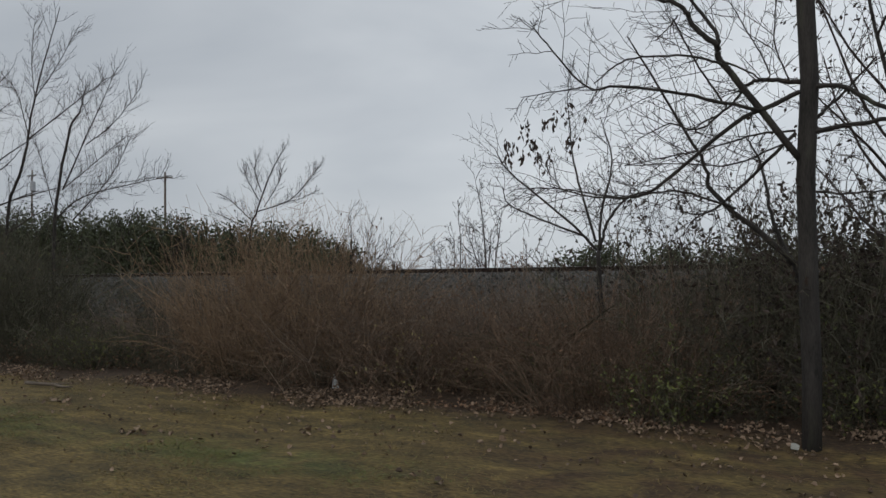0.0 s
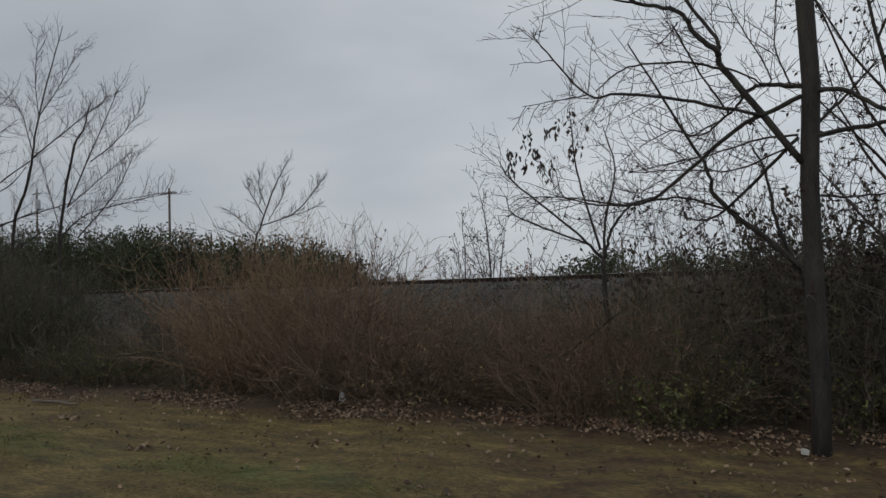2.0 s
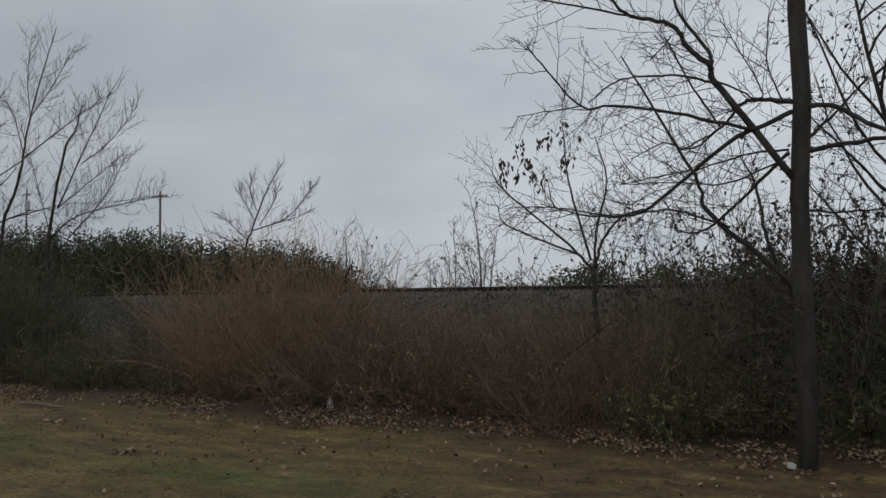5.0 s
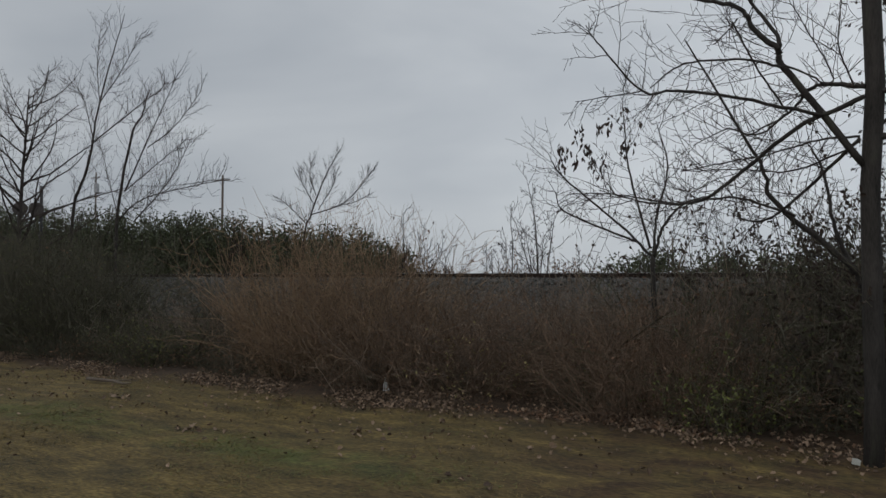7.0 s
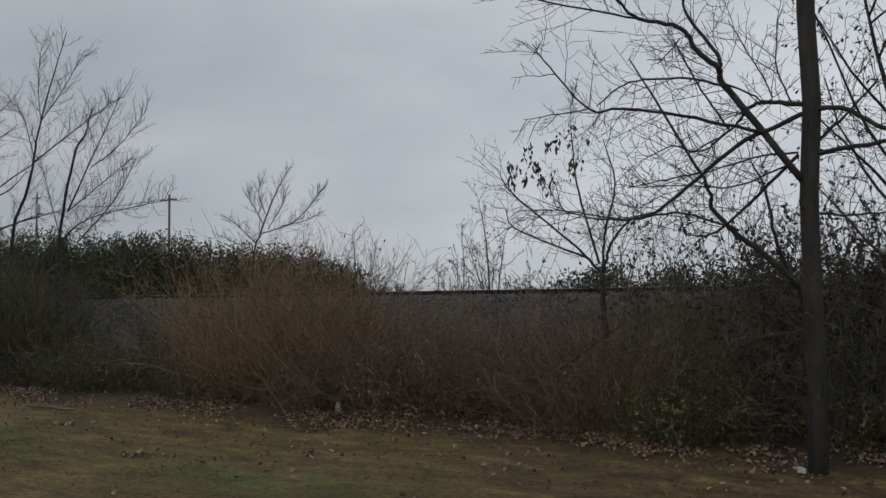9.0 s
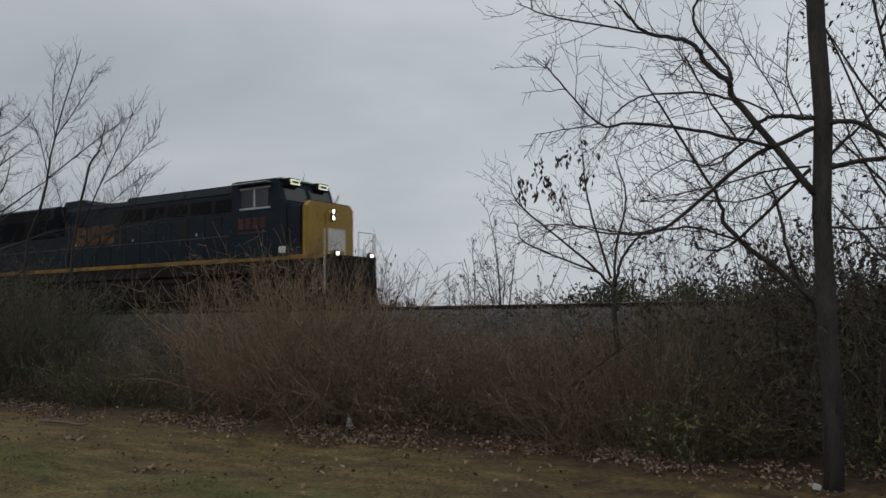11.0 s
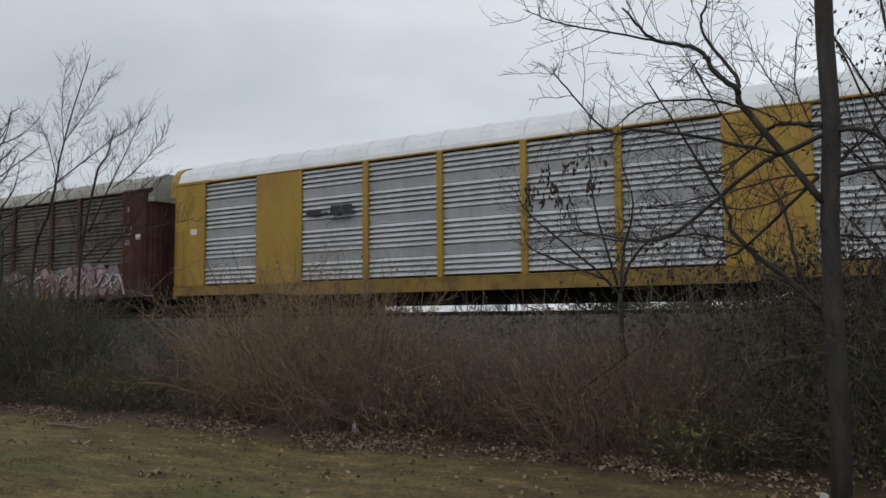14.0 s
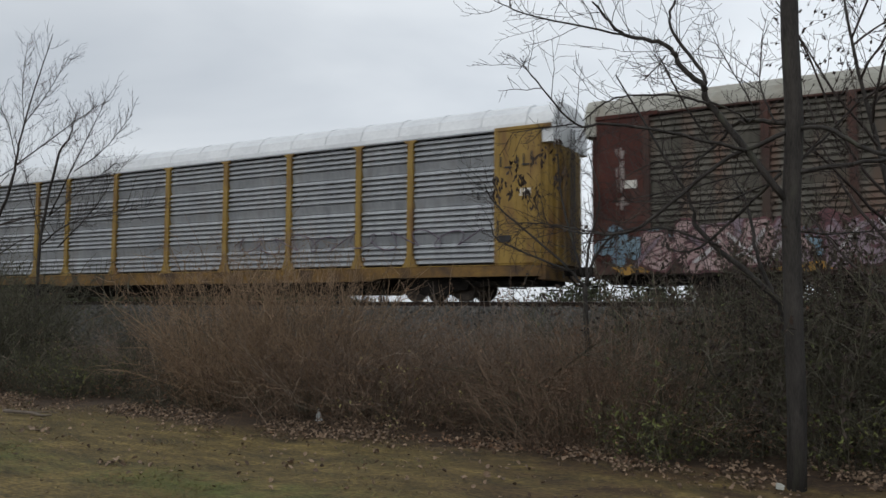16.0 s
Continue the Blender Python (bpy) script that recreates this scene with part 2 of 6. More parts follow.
# ---- ground, embankment and track ----
RAIL_Z, TRACK_Y = 1.83, 23.5


def bank(x, y):
    """Height of the ground: flat lawn, a shallow ditch in the brush, the railway bank, flat land behind."""
    z = np.interp(y, [-3000, 7.6, 9.5, 12, 16.2, 20.6, 21.2, 25.8, 26.4, 32, 60, 3000], [0, 0, 0.05, -0.1, -0.05, 1.42, 1.5, 1.5, 1.42, -0.2, -0.3, -0.3])
    near = np.exp(-((y - 6) / 14) ** 2)
    return z + near * (0.035 * np.sin(x * 0.9 + 1.3) * np.sin(y * 0.7) + 0.02 * np.sin(x * 2.3 + y * 1.7))


def build_ground():
    xs = np.unique(np.concatenate([np.linspace(-3000, -60, 14), np.linspace(-60, 20, 121), np.linspace(20, 3000, 14)]))
    ys = np.unique(np.concatenate([np.linspace(-3000, -8, 10), np.linspace(-8, 36, 111), np.linspace(36, 3000, 16)]))
    X, Y = np.meshgrid(xs, ys, indexing="ij")
    Z = bank(X, Y)
    ny = len(ys)
    faces = [(i * ny + j, (i + 1) * ny + j, (i + 1) * ny + j + 1, i * ny + j + 1) for i in range(len(xs) - 1) for j in range(ny - 1)]
    g = Geo().add(np.stack([X, Y, Z], -1).reshape(-1, 3), faces)
    ground = part("ground", g, LAWN, smooth=True)
    tagged(ground, "mown lawn of tan and green autumn grass running into brown leafy soil", "ground", kind="structure")


def lawn_material():
    """Tan turf with greener streaks; bare brown leafy soil past the mown edge."""
    m = mat("autumn_turf", (0.051, 0.036, 0.012), (0.152, 0.107, 0.035), 2.4, 0.95, bump=1.0, fine=14, stretch=(0.5, 1.4, 1), dirt=(0.045, 0.034, 0.013), dirt_amount=0.55)
    n, l = m.node_tree.nodes, m.node_tree.links
    bsdf = n["Principled BSDF"]
    base = bsdf.inputs["Base Color"].links[0].from_socket
    geo, sep = n.new("ShaderNodeNewGeometry"), n.new("ShaderNodeSeparateXYZ")
    l.new(geo.outputs["Position"], sep.inputs[0])
    wob = n.new("ShaderNodeTexNoise")
    wob.inputs["Scale"].default_value, wob.inputs["Detail"].default_value = 0.8, 5.0
    l.new(geo.outputs["Position"], wob.inputs["Vector"])

    def step(out, centre, span, noise_gain):
        add = n.new("ShaderNodeMath")
        add.operation = "MULTIPLY_ADD"
        add.inputs[1].default_value = noise_gain
        l.new(wob.outputs["Fac"], add.inputs[0])
        l.new(out, add.inputs[2])
        rng_node = n.new("ShaderNodeMapRange")
        rng_node.interpolation_type = "SMOOTHSTEP"
        rng_node.inputs["From Min"].default_value = centre - span + noise_gain / 2
        rng_node.inputs["From Max"].default_value = centre + span + noise_gain / 2
        l.new(add.outputs[0], rng_node.inputs["Value"])
        return rng_node.outputs["Result"]

    def over(colour, b, fac):
        mix = n.new("ShaderNodeMix")
        mix.data_type = "RGBA"
        mix.inputs["B"].default_value = (*b, 1)
        l.new(colour, mix.inputs["A"])
        l.new(fac, mix.inputs["Factor"])
        return mix.outputs["Result"]

    fine = n.new("ShaderNodeTexNoise")
    fine.inputs["Scale"].default_value, fine.inputs["Detail"].default_value = 2.2, 6.0
    l.new(geo.outputs["Position"], fine.inputs["Vector"])
    up, down = step(sep.outputs["Y"], 5.15, 0.3, 1.3), step(sep.outputs["Y"], 5.9, 0.4, 1.3)
    band = n.new("ShaderNodeMath")
    band.operation = "SUBTRACT"
    l.new(up, band.inputs[0])
    l.new(down, band.inputs[1])
    gain = n.new("ShaderNodeMath")
    gain.operation, gain.use_clamp = "MULTIPLY", True
    l.new(band.outputs[0], gain.inputs[0])
    patch = n.new("ShaderNodeMapRange")
    patch.inputs["From Min"].default_value, patch.inputs["From Max"].default_value = 0.38, 0.6
    l.new(fine.outputs["Fac"], patch.inputs["Value"])
    # the green is kept to two damp hollows along the band
    spread, hollows, damp = n.new("ShaderNodeMapRange"), n.new("ShaderNodeValToRGB"), n.new("ShaderNodeMath")
    spread.inputs["From Min"].default_value, spread.inputs["From Max"].default_value = -14.0, 0.0
    l.new(sep.outputs["X"], spread.inputs["Value"])
    l.new(spread.outputs["Result"], hollows.inputs["Fac"])
    ramp = hollows.color_ramp
    ramp.elements[0].position, ramp.elements[0].color = 0.10, (0, 0, 0, 1)
    ramp.elements[1].position, ramp.elements[1].color = 0.80, (0, 0, 0, 1)
    for at, level in ((0.24, 0.9), (0.36, 0.9), (0.48, 0.12), (0.57, 0.9), (0.68, 0.8)):
        ramp.elements.new(at).color = (level, level, level, 1)
    damp.operation = "MULTIPLY"
    l.new(hollows.outputs["Color"], damp.inputs[0])
    l.new(patch.outputs["Result"], damp.inputs[1])
    l.new(damp.outputs[0], gain.inputs[1])
    colour = over(base, (0.062, 0.078, 0.018), gain.outputs[0])
    brown = n.new("ShaderNodeMath")
    brown.operation = "MULTIPLY"
    l.new(step(sep.outputs["X"], -3.6, 1.6, 2.0), brown.inputs[0])
    l.new(patch.outputs["Result"], brown.inputs[1])
    colour = over(colour, (0.056, 0.033, 0.014), brown.outputs[0])
    colour = over(colour, (0.044, 0.027, 0.015), step(sep.outputs["Y"], 8.25, 0.4, 1.4))
    # mottling of tufts, thatch and crumbs over turf and soil alike
    mould = n.new("ShaderNodeMapping")
    mould.inputs["Scale"].default_value = (0.6, 1.3, 1.0)
    l.new(geo.outputs["Position"], mould.inputs["Vector"])
    for scale, low, high in ((4.5, 0.72, 1.24), (26.0, 0.5, 1.5)):
        tuft, level, shade = n.new("ShaderNodeTexNoise"), n.new("ShaderNodeMapRange"), n.new("ShaderNodeVectorMath")
        tuft.inputs["Scale"].default_value, tuft.inputs["Detail"].default_value = scale, 4.0
        l.new(mould.outputs[0], tuft.inputs["Vector"])
        level.inputs["From Min"].default_value, level.inputs["From Max"].default_value = 0.32, 0.68
        level.inputs["To Min"].default_value, level.inputs["To Max"].default_value = low, high
        l.new(tuft.outputs["Fac"], level.inputs["Value"])
        shade.operation = "SCALE"
        l.new(colour, shade.inputs[0])
        l.new(level.outputs["Result"], shade.inputs["Scale"])
        colour = shade.outputs[0]
    l.new(colour, bsdf.inputs["Base Color"])
    return m


LAWN = lawn_material()
build_ground()


def build_ballast():
    prof = [(17.4, 0.38), (20.55, 1.46), (21.15, 1.58), (21.9, 1.655), (25.1, 1.655), (25.85, 1.58), (26.45, 1.46), (27.5, 1.1)]
    xs = np.concatenate([np.linspace(-900, -60, 12), np.linspace(-56, 30, 173), np.linspace(40, 900, 12)])
    r = np.random.default_rng(5)
    verts = np.array([[x, y + 0.05 * r.normal(), z + 0.025 * r.normal()] for x in xs for y, z in prof])
    n = len(prof)
    faces = [(i * n + j, (i + 1) * n + j, (i + 1) * n + j + 1, i * n + j + 1) for i in range(len(xs) - 1) for j in range(n - 1)]
    bed = part("ballast_bed", Geo().add(verts, faces), GRAVEL)
    tagged(bed, "grey crushed-stone ballast bank under the railway track", "ballast", kind="structure")
    stones = Geo()
    cube = np.array([[-1, -1, -0.7], [1, -1, -0.6], [0.9, 1, -0.7], [-1, 0.8, -0.7], [-0.7, -0.6, 0.7], [0.6, -0.7, 0.8], [0.7, 0.6, 0.6], [-0.6, 0.7, 0.8]])
    quads = [(3, 2, 1, 0), (4, 5, 6, 7), (0, 1, 5, 4), (1, 2, 6, 5), (2, 3, 7, 6), (3, 0, 4, 7)]
    for _ in range(9000):
        x, y = r.uniform(-34, 3), r.uniform(17.8, 21.9)
        z = np.interp(y, [p[0] for p in prof], [p[1] for p in prof])
        size = r.uniform(0.02, 0.045)
        turn = np.array(Euler(r.uniform(0, 6, 3)).to_matrix())
        stones.add(cube @ turn.T * size * r.uniform(0.7, 1.3, 3) + (x, y, z + size * 0.4), quads)
    tagged(part("ballast_stones", stones, GRAVEL_PIECE), "loose grey ballast stones on the bank", "stones", kind="stuff")


build_ballast()


def build_track():
    track = thing("railway_track", "steel railway track on dark timber sleepers along the bank", "railway track", (0, TRACK_Y, RAIL_Z))
    tagged(track, kind="structure")
    web = [(-0.075, -0.17), (0.075, -0.17), (0.075, -0.155), (0.012, -0.135), (0.012, -0.045), (0.036, -0.035), (0.036, -0.006), (-0.036, -0.006), (-0.036, -0.035), (-0.012, -0.045), (-0.012, -0.135), (-0.075, -0.155)]
    for side in (-1, 1):
        ob = part("rail", Geo().extrude([(y + side * 0.7525, z) for y, z in web], -900, 900), RAIL, track)
        part("rail_head", Geo().box(-900, 900, side * 0.7525 - 0.03, side * 0.7525 + 0.03, -0.006, 0.0, 0.002), RAIL_TOP, ob, "bright worn rail head")
    sleeper = Geo().box(-0.115, 0.115, -1.3, 1.3, -0.34, -0.172, 0.015).mesh("sleeper", TIE)
    for k in range(110):
        ob = part("sleeper", sleeper, None, track)
        ob.location = (-52 + k * 0.53, rng.normal() * 0.02, 0)


build_track()


# ---- woody plants ----
def wander(r, start, way, length, steps, jitter, lift=0.0):
    """A crooked line from start along way; lift bends it up (or down) as it goes."""
    pts, way = [np.asarray(start, float)], np.asarray(way, float) / np.linalg.norm(way)
    for _ in range(steps):
        way = way + r.normal(0, jitter, 3) + (0, 0, lift)
        way /= np.linalg.norm(way)
        pts.append(pts[-1] + way * length / steps)
    return np.array(pts)


def along(pts, s):
    k = min(int(s * (len(pts) - 1)), len(pts) - 2)
    f = s * (len(pts) - 1) - k
    return pts[k] * (1 - f) + pts[k + 1] * f, pts[k + 1] - pts[k]


def refine(pts, r, wobble, per=4):
    """A smooth curve through the given points, made slightly crooked."""
    p = np.asarray(pts, float)
    ext = np.vstack([2 * p[0] - p[1], p, 2 * p[-1] - p[-2]])
    out = []
    for i in range(1, len(ext) - 2):
        a, b, c, d = ext[i - 1 : i + 3]
        for s in np.arange(per) / per:
            out.append(0.5 * (2 * b + (c - a) * s + (2 * a - 5 * b + 4 * c - d) * s**2 + (3 * b - a - 3 * c + d) * s**3))
    out.append(p[-1])
    out = np.array(out)
    out[1:-1] += r.normal(0, wobble, (len(out) - 2, 3))
    return out


def twigs(geo, r, pts, radius, count, length, depth=2, lift=0.05, spread=1.0, s0=0.12, leaves=None, leaf_size=0.06, leaf_rate=0.0, toward=None, floor=0.0022):
    """Side shoots on a limb, each with shoots of its own."""
    for k in range(count):
        s = s0 + (0.98 - s0) * (k + r.random()) / count
        at, way = along(pts, s)
        way = way / (np.linalg.norm(way) + 1e-9)
        out = np.cross(way, r.normal(0, 1, 3))
        out /= np.linalg.norm(out) + 1e-9
        aim_way = way * r.uniform(0.3, 0.9) + out * spread * r.uniform(0.5, 1.1)
        if toward is not None:
            aim_way = aim_way + toward
        ln = length * r.uniform(0.45, 1.15) * (1.0 - 0.25 * s)
        line = wander(r, at, aim_way, ln, 6 if depth > 1 else 4, 0.085 if lift > 0.1 else 0.13, lift)
        rad = radius * r.uniform(0.6, 1.0)
        geo.tube(line, np.linspace(max(rad, floor), max(rad * 0.4, floor), len(line)), 3)
        if depth > 1:
            twigs(geo, r, line, rad * 0.58, 5, ln * 0.5, depth - 1, lift, spread, 0.2, leaves, leaf_size, leaf_rate, None, floor)
        elif leaves is not None:
            for _ in range(r.poisson(leaf_rate)):
                p, w = along(line, r.uniform(0.3, 1))
                w = w / (np.linalg.norm(w) + 1e-9) + r.normal(0, 0.6, 3) + (0, 0, -0.6)
                leaves.leaf(p, w / np.linalg.norm(w), r.normal(0, 1, 3), leaf_size * r.uniform(0.7, 1.3), leaf_size * 0.55)


class Tree:
    """A bare tree built limb by limb."""

    def __init__(self, name, label, base, bark, seed, twig=0.008, lift=0.05, shoots_gain=1.9, reach=1.4):
        self.reach = reach
        self.ob, self.base = thing(name, label, "tree", base), np.array(base, float)
        self.bark, self.twig, self.lift, self.gain = bark, twig, lift, shoots_gain
        self.r, self.shoots, self.count = np.random.default_rng(seed), Geo(), 0

    def limb(self, r0, r1, count, length, *pts):
        """A limb that tapers from r0 to r1 along a bending line, with so many side shoots of that length; the first one is the trunk."""
        line = refine(np.asarray(pts, float) - self.base, self.r, min(0.008, r0 * 0.12 + 0.002), 7)
        g = Geo().tube(line, np.linspace(1, 0, len(line)) ** 0.8 * (r0 - r1) + r1, 8 if r0 > 0.03 else 5, cap=True)
        part("limb" if self.count else "trunk", g, self.bark, self.ob, smooth=True)
        self.count += 1
        if count:
            twigs(self.shoots, self.r, line, min(self.twig, r0 * 0.7), int(count * self.gain), length * self.reach, 2, self.lift, 1.0 if self.lift < 0.1 else 0.75)

    def finish(self):
        tagged(part("crown", self.shoots, TWIG, self.ob), kind="stuff")
        return self.ob


big_tree = Tree("bare_tree", "tall bare grey-brown tree with long crooked limbs at the lawn's edge", (-0.9, 8.1, 0.0), BARK, 3, 0.0058, shoots_gain=1.45, reach=1.25)
big_tree.limb(0.086, 0.061, 0, 0, (-0.88, 8.1, -0.15), (-0.81, 7.98, 5.4), (-0.84, 8, 6.6))
big_tree.limb(0.033, 0.009, 15, 0.79, (-0.9, 8, 2.62), (-1.52, 7.87, 3.55), (-1.57, 7.82, 3.71), (-1.77, 7.78, 3.92), (-1.88, 7.73, 4.12), (-2.25, 7.69, 4.27), (-2.4, 7.64, 4.39), (-2.58, 7.6, 4.64))
big_tree.limb(0.024, 0.008, 8, 0.63, (-1.56, 7.8, 3.7), (-1.59, 7.9, 3.86), (-1.93, 8.1, 4.43), (-1.9, 8.2, 4.81))
big_tree.limb(0.012, 0.004, 11, 0.53, (-2.24, 7.65, 4.26), (-3.13, 7.42, 4.53), (-3.51, 7.3, 4.72))
big_tree.limb(0.024, 0.006, 11, 0.63, (-0.88, 8, 3.32), (-1.21, 8.1, 3.4), (-1.39, 8.2, 3.38), (-1.57, 8.3, 3.22), (-2.05, 8.4, 3.01))
big_tree.limb(0.018, 0.004, 17, 0.53, (-1.22, 7.9, 3.08), (-1.96, 7.67, 3.3), (-2.46, 7.55, 3.39), (-2.71, 7.43, 3.4), (-3.11, 7.32, 3.9), (-3.18, 7.2, 4.05))
big_tree.limb(0.007, 0.003, 6, 0.32, (-2.7, 7.4, 3.39), (-3.29, 7.2, 3.32))
big_tree.limb(0.014, 0.006, 12, 0.53, (-1.53, 7.8, 3.53), (-1.87, 7.82, 3.66), (-2.44, 7.88, 3.72), (-2.79, 7.9, 3.53))
big_tree.limb(0.024, 0.004, 22, 0.63, (-0.89, 8, 3.23), (-1.44, 7.86, 2.97), (-2, 7.71, 2.5), (-2.26, 7.64, 2.34), (-2.68, 7.57, 2.34), (-3.18, 7.5, 2.49))
big_tree.limb(0.018, 0.005, 15, 0.63, (-0.93, 8, 2.86), (-1.54, 8.2, 2.34), (-1.84, 8.3, 2.18), (-2.14, 8.4, 2.26))
big_tree.limb(0.012, 0.004, 15, 0.58, (-0.93, 8, 2.88), (-1.26, 7.95, 2.87), (-1.72, 7.9, 2.76), (-2.46, 7.8, 2.66))
big_tree.limb(0.025, 0.015, 8, 0.63, (-0.84, 8, 3.26), (-0.53, 7.93, 3.21), (-0.07, 7.8, 2.92), (0.5, 7.7, 2.95))
big_tree.limb(0.024, 0.013, 8, 0.63, (-0.86, 8, 2.85), (-0.03, 8.2, 2.96), (0.5, 8.3, 3.1))
big_tree.limb(0.017, 0.006, 8, 0.63, (-0.83, 8, 2.9), (-0.55, 8.2, 3.22), (-0.27, 8.3, 3.53))
big_tree.limb(0.011, 0.007, 2, 0.4, (-1.52, 7.8, 3.55), (-1.3, 7.95, 3.45), (-1.22, 8.1, 3.38))
big_tree.limb(0.009, 0.011, 6, 0.5, (-1.99, 7.9, 4.06), (-1.76, 7.95, 3.56), (-1.53, 8, 3.17))
big_tree.limb(0.009, 0.004, 8, 0.5, (-1.2, 8, 3.36), (-1.16, 8.1, 3.48), (-1.37, 8.2, 3.93), (-1.56, 8.3, 4.31))
big_tree.limb(0.009, 0.004, 7, 0.5, (-0.97, 8, 3.34), (-1.11, 8.15, 3.75), (-1.1, 8.3, 4.25))
big_tree.limb(0.008, 0.004, 5, 0.4, (-1.89, 7.7, 4.02), (-1.97, 7.7, 3.93), (-2.11, 7.7, 3.81))
big_tree.limb(0.013, 0.004, 14, 0.5, (-1.52, 8.3, 2.22), (-2.09, 8.23, 2.42), (-2.59, 8.15, 2.38), (-3.23, 8.07, 2.5), (-3.69, 8, 2.53))
big_tree.limb(0.010, 0.004, 9, 0.5, (-1.03, 8.1, 2.79), (-1.5, 8.03, 2.62), (-1.93, 7.97, 2.65), (-2.5, 7.9, 2.67))
big_tree.limb(0.012, 0.004, 9, 0.5, (-1.56, 8.2, 3.2), (-1.82, 8.13, 3), (-2.08, 8.07, 3.07), (-2.4, 8, 2.93))
big_tree.finish()
slender_tree = Tree("bare_tree", "slender leaning bare tree with a forked grey stem in the brush", (-1.05, 9.62, 0.0), BARK, 4, 0.006)
slender_tree.limb(0.047, 0.008, 16, 0.8, (-1.05, 9.62, -0.1), (-1.11, 9.55, 1.41), (-1.23, 9.5, 1.78), (-1.95, 9.4, 2.47), (-2.07, 9.35, 2.89), (-2.84, 9.2, 4.34))
slender_tree.limb(0.028, 0.006, 8, 0.6, (-1.2, 9.6, 1.7), (-1.37, 9.65, 2.16), (-1.51, 9.75, 2.82), (-1.68, 9.8, 3.16))
slender_tree.limb(0.016, 0.005, 8, 0.6, (-0.98, 9.3, 2.44), (-0.56, 9.1, 2.38), (-0.07, 9, 2.38))
slender_tree.finish()
sapling_tree = Tree("sapling", "thin bare sapling in the brush with a few dark withered leaves", (-3.66, 10.6, -0.1), BARK, 5, 0.006)
sapling_tree.limb(0.045, 0.03, 0, 0, (-3.66, 10.6, -0.15), (-3.68, 10.55, 0.89), (-3.69, 10.5, 1.93))
sapling_tree.limb(0.022, 0.005, 10, 0.6, (-3.69, 10.5, 1.9), (-4.03, 10.42, 2.27), (-4.86, 10.27, 3.02), (-5.06, 10.2, 3.35))
sapling_tree.limb(0.02, 0.005, 9, 0.6, (-3.73, 10.5, 2.03), (-4.05, 10.57, 3.14), (-4.12, 10.6, 3.86))
sapling_tree.limb(0.024, 0.006, 10, 0.7, (-3.69, 10.5, 1.9), (-3.51, 10.43, 2.32), (-3.21, 10.37, 2.6), (-2.79, 10.3, 2.67))
sapling_tree.limb(0.022, 0.005, 9, 0.6, (-3.68, 10.5, 1.96), (-3.67, 10.6, 2.49), (-3.55, 10.7, 3.11), (-3.74, 10.8, 3.77))
sapling_tree.limb(0.016, 0.004, 8, 0.5, (-3.86, 10.4, 2.11), (-4.83, 10.27, 2.54), (-4.96, 10.2, 2.83))
sapling_tree.finish()
upright_tree = Tree("bare_tree", "bare upright tree with thin ascending branches above the thicket", (-22.7, 14.0, -0.1), BARK_FAR, 6, 0.0085, lift=0.13, shoots_gain=3.6, reach=1.05)
upright_tree.limb(0.056, 0.008, 13, 1.1, (-22.7, 14, -0.2), (-22.58, 14, 3.41), (-21.81, 14, 4.98), (-21.32, 14, 6.71), (-20.22, 14, 9.11))
upright_tree.limb(0.016, 0.005, 6, 0.9, (-21.56, 14, 5.6), (-21.86, 13.8, 6.9), (-22.3, 13.6, 7.49))
upright_tree.limb(0.021, 0.005, 9, 0.9, (-21.56, 14, 5.6), (-18.71, 14.4, 7.06))
upright_tree.limb(0.016, 0.005, 8, 0.8, (-21.32, 14, 6.71), (-20.3, 13.9, 7.35), (-19.09, 13.8, 8.38))
upright_tree.limb(0.014, 0.005, 7, 0.7, (-21.32, 14, 6.71), (-21.63, 14.1, 7.91), (-21.62, 14.2, 9.17))
upright_tree.finish()
forked_tree = Tree("bare_tree", "bare forked tree with spreading branches above the thicket", (-20.9, 14.3, -0.1), BARK_FAR, 7, 0.0085, lift=0.13, shoots_gain=3.8, reach=1.05)
forked_tree.limb(0.051, 0.006, 9, 0.8, (-20.9, 14.3, -0.2), (-20.82, 14.3, 3.33), (-20.23, 14.3, 5.66), (-19.75, 14.3, 6.24), (-19.52, 14.3, 6.92))
forked_tree.limb(0.026, 0.005, 11, 0.9, (-20.5, 14.3, 4.11), (-17.85, 14, 7.09))
forked_tree.limb(0.016, 0.005, 8, 0.8, (-19.36, 14.2, 5.25), (-18.4, 14.35, 5.78), (-17.48, 14.5, 6.68))
forked_tree.limb(0.016, 0.005, 8, 0.8, (-20.5, 14.3, 4.11), (-18.15, 14.6, 5.48))
forked_tree.limb(0.016, 0.005, 6, 0.8, (-20.77, 14.3, 3.33), (-21.3, 14, 5.58))
forked_tree.limb(0.023, 0.006, 14, 0.9, (-20.77, 14.3, 3.33), (-19.21, 14.1, 3.85), (-15.5, 13.7, 4.09))
forked_tree.limb(0.021, 0.006, 9, 0.9, (-20.07, 14.3, 3.22), (-18.88, 14.55, 4.32), (-18.28, 14.8, 5.45))
forked_tree.finish()
far_tree = Tree("bare_tree", "small bare tree behind the railway bank", (-31.9, 33.0, -0.2), BARK_FAR, 8, 0.013, lift=0.15, shoots_gain=3.6, reach=0.8)
far_tree.limb(0.061, 0.01, 14, 1.3, (-31.5, 33, -0.3), (-31.2, 33, 4.0), (-30.73, 33, 5.15), (-30.04, 33, 6.63), (-29.34, 33, 7.72), (-28.68, 33, 8.6))
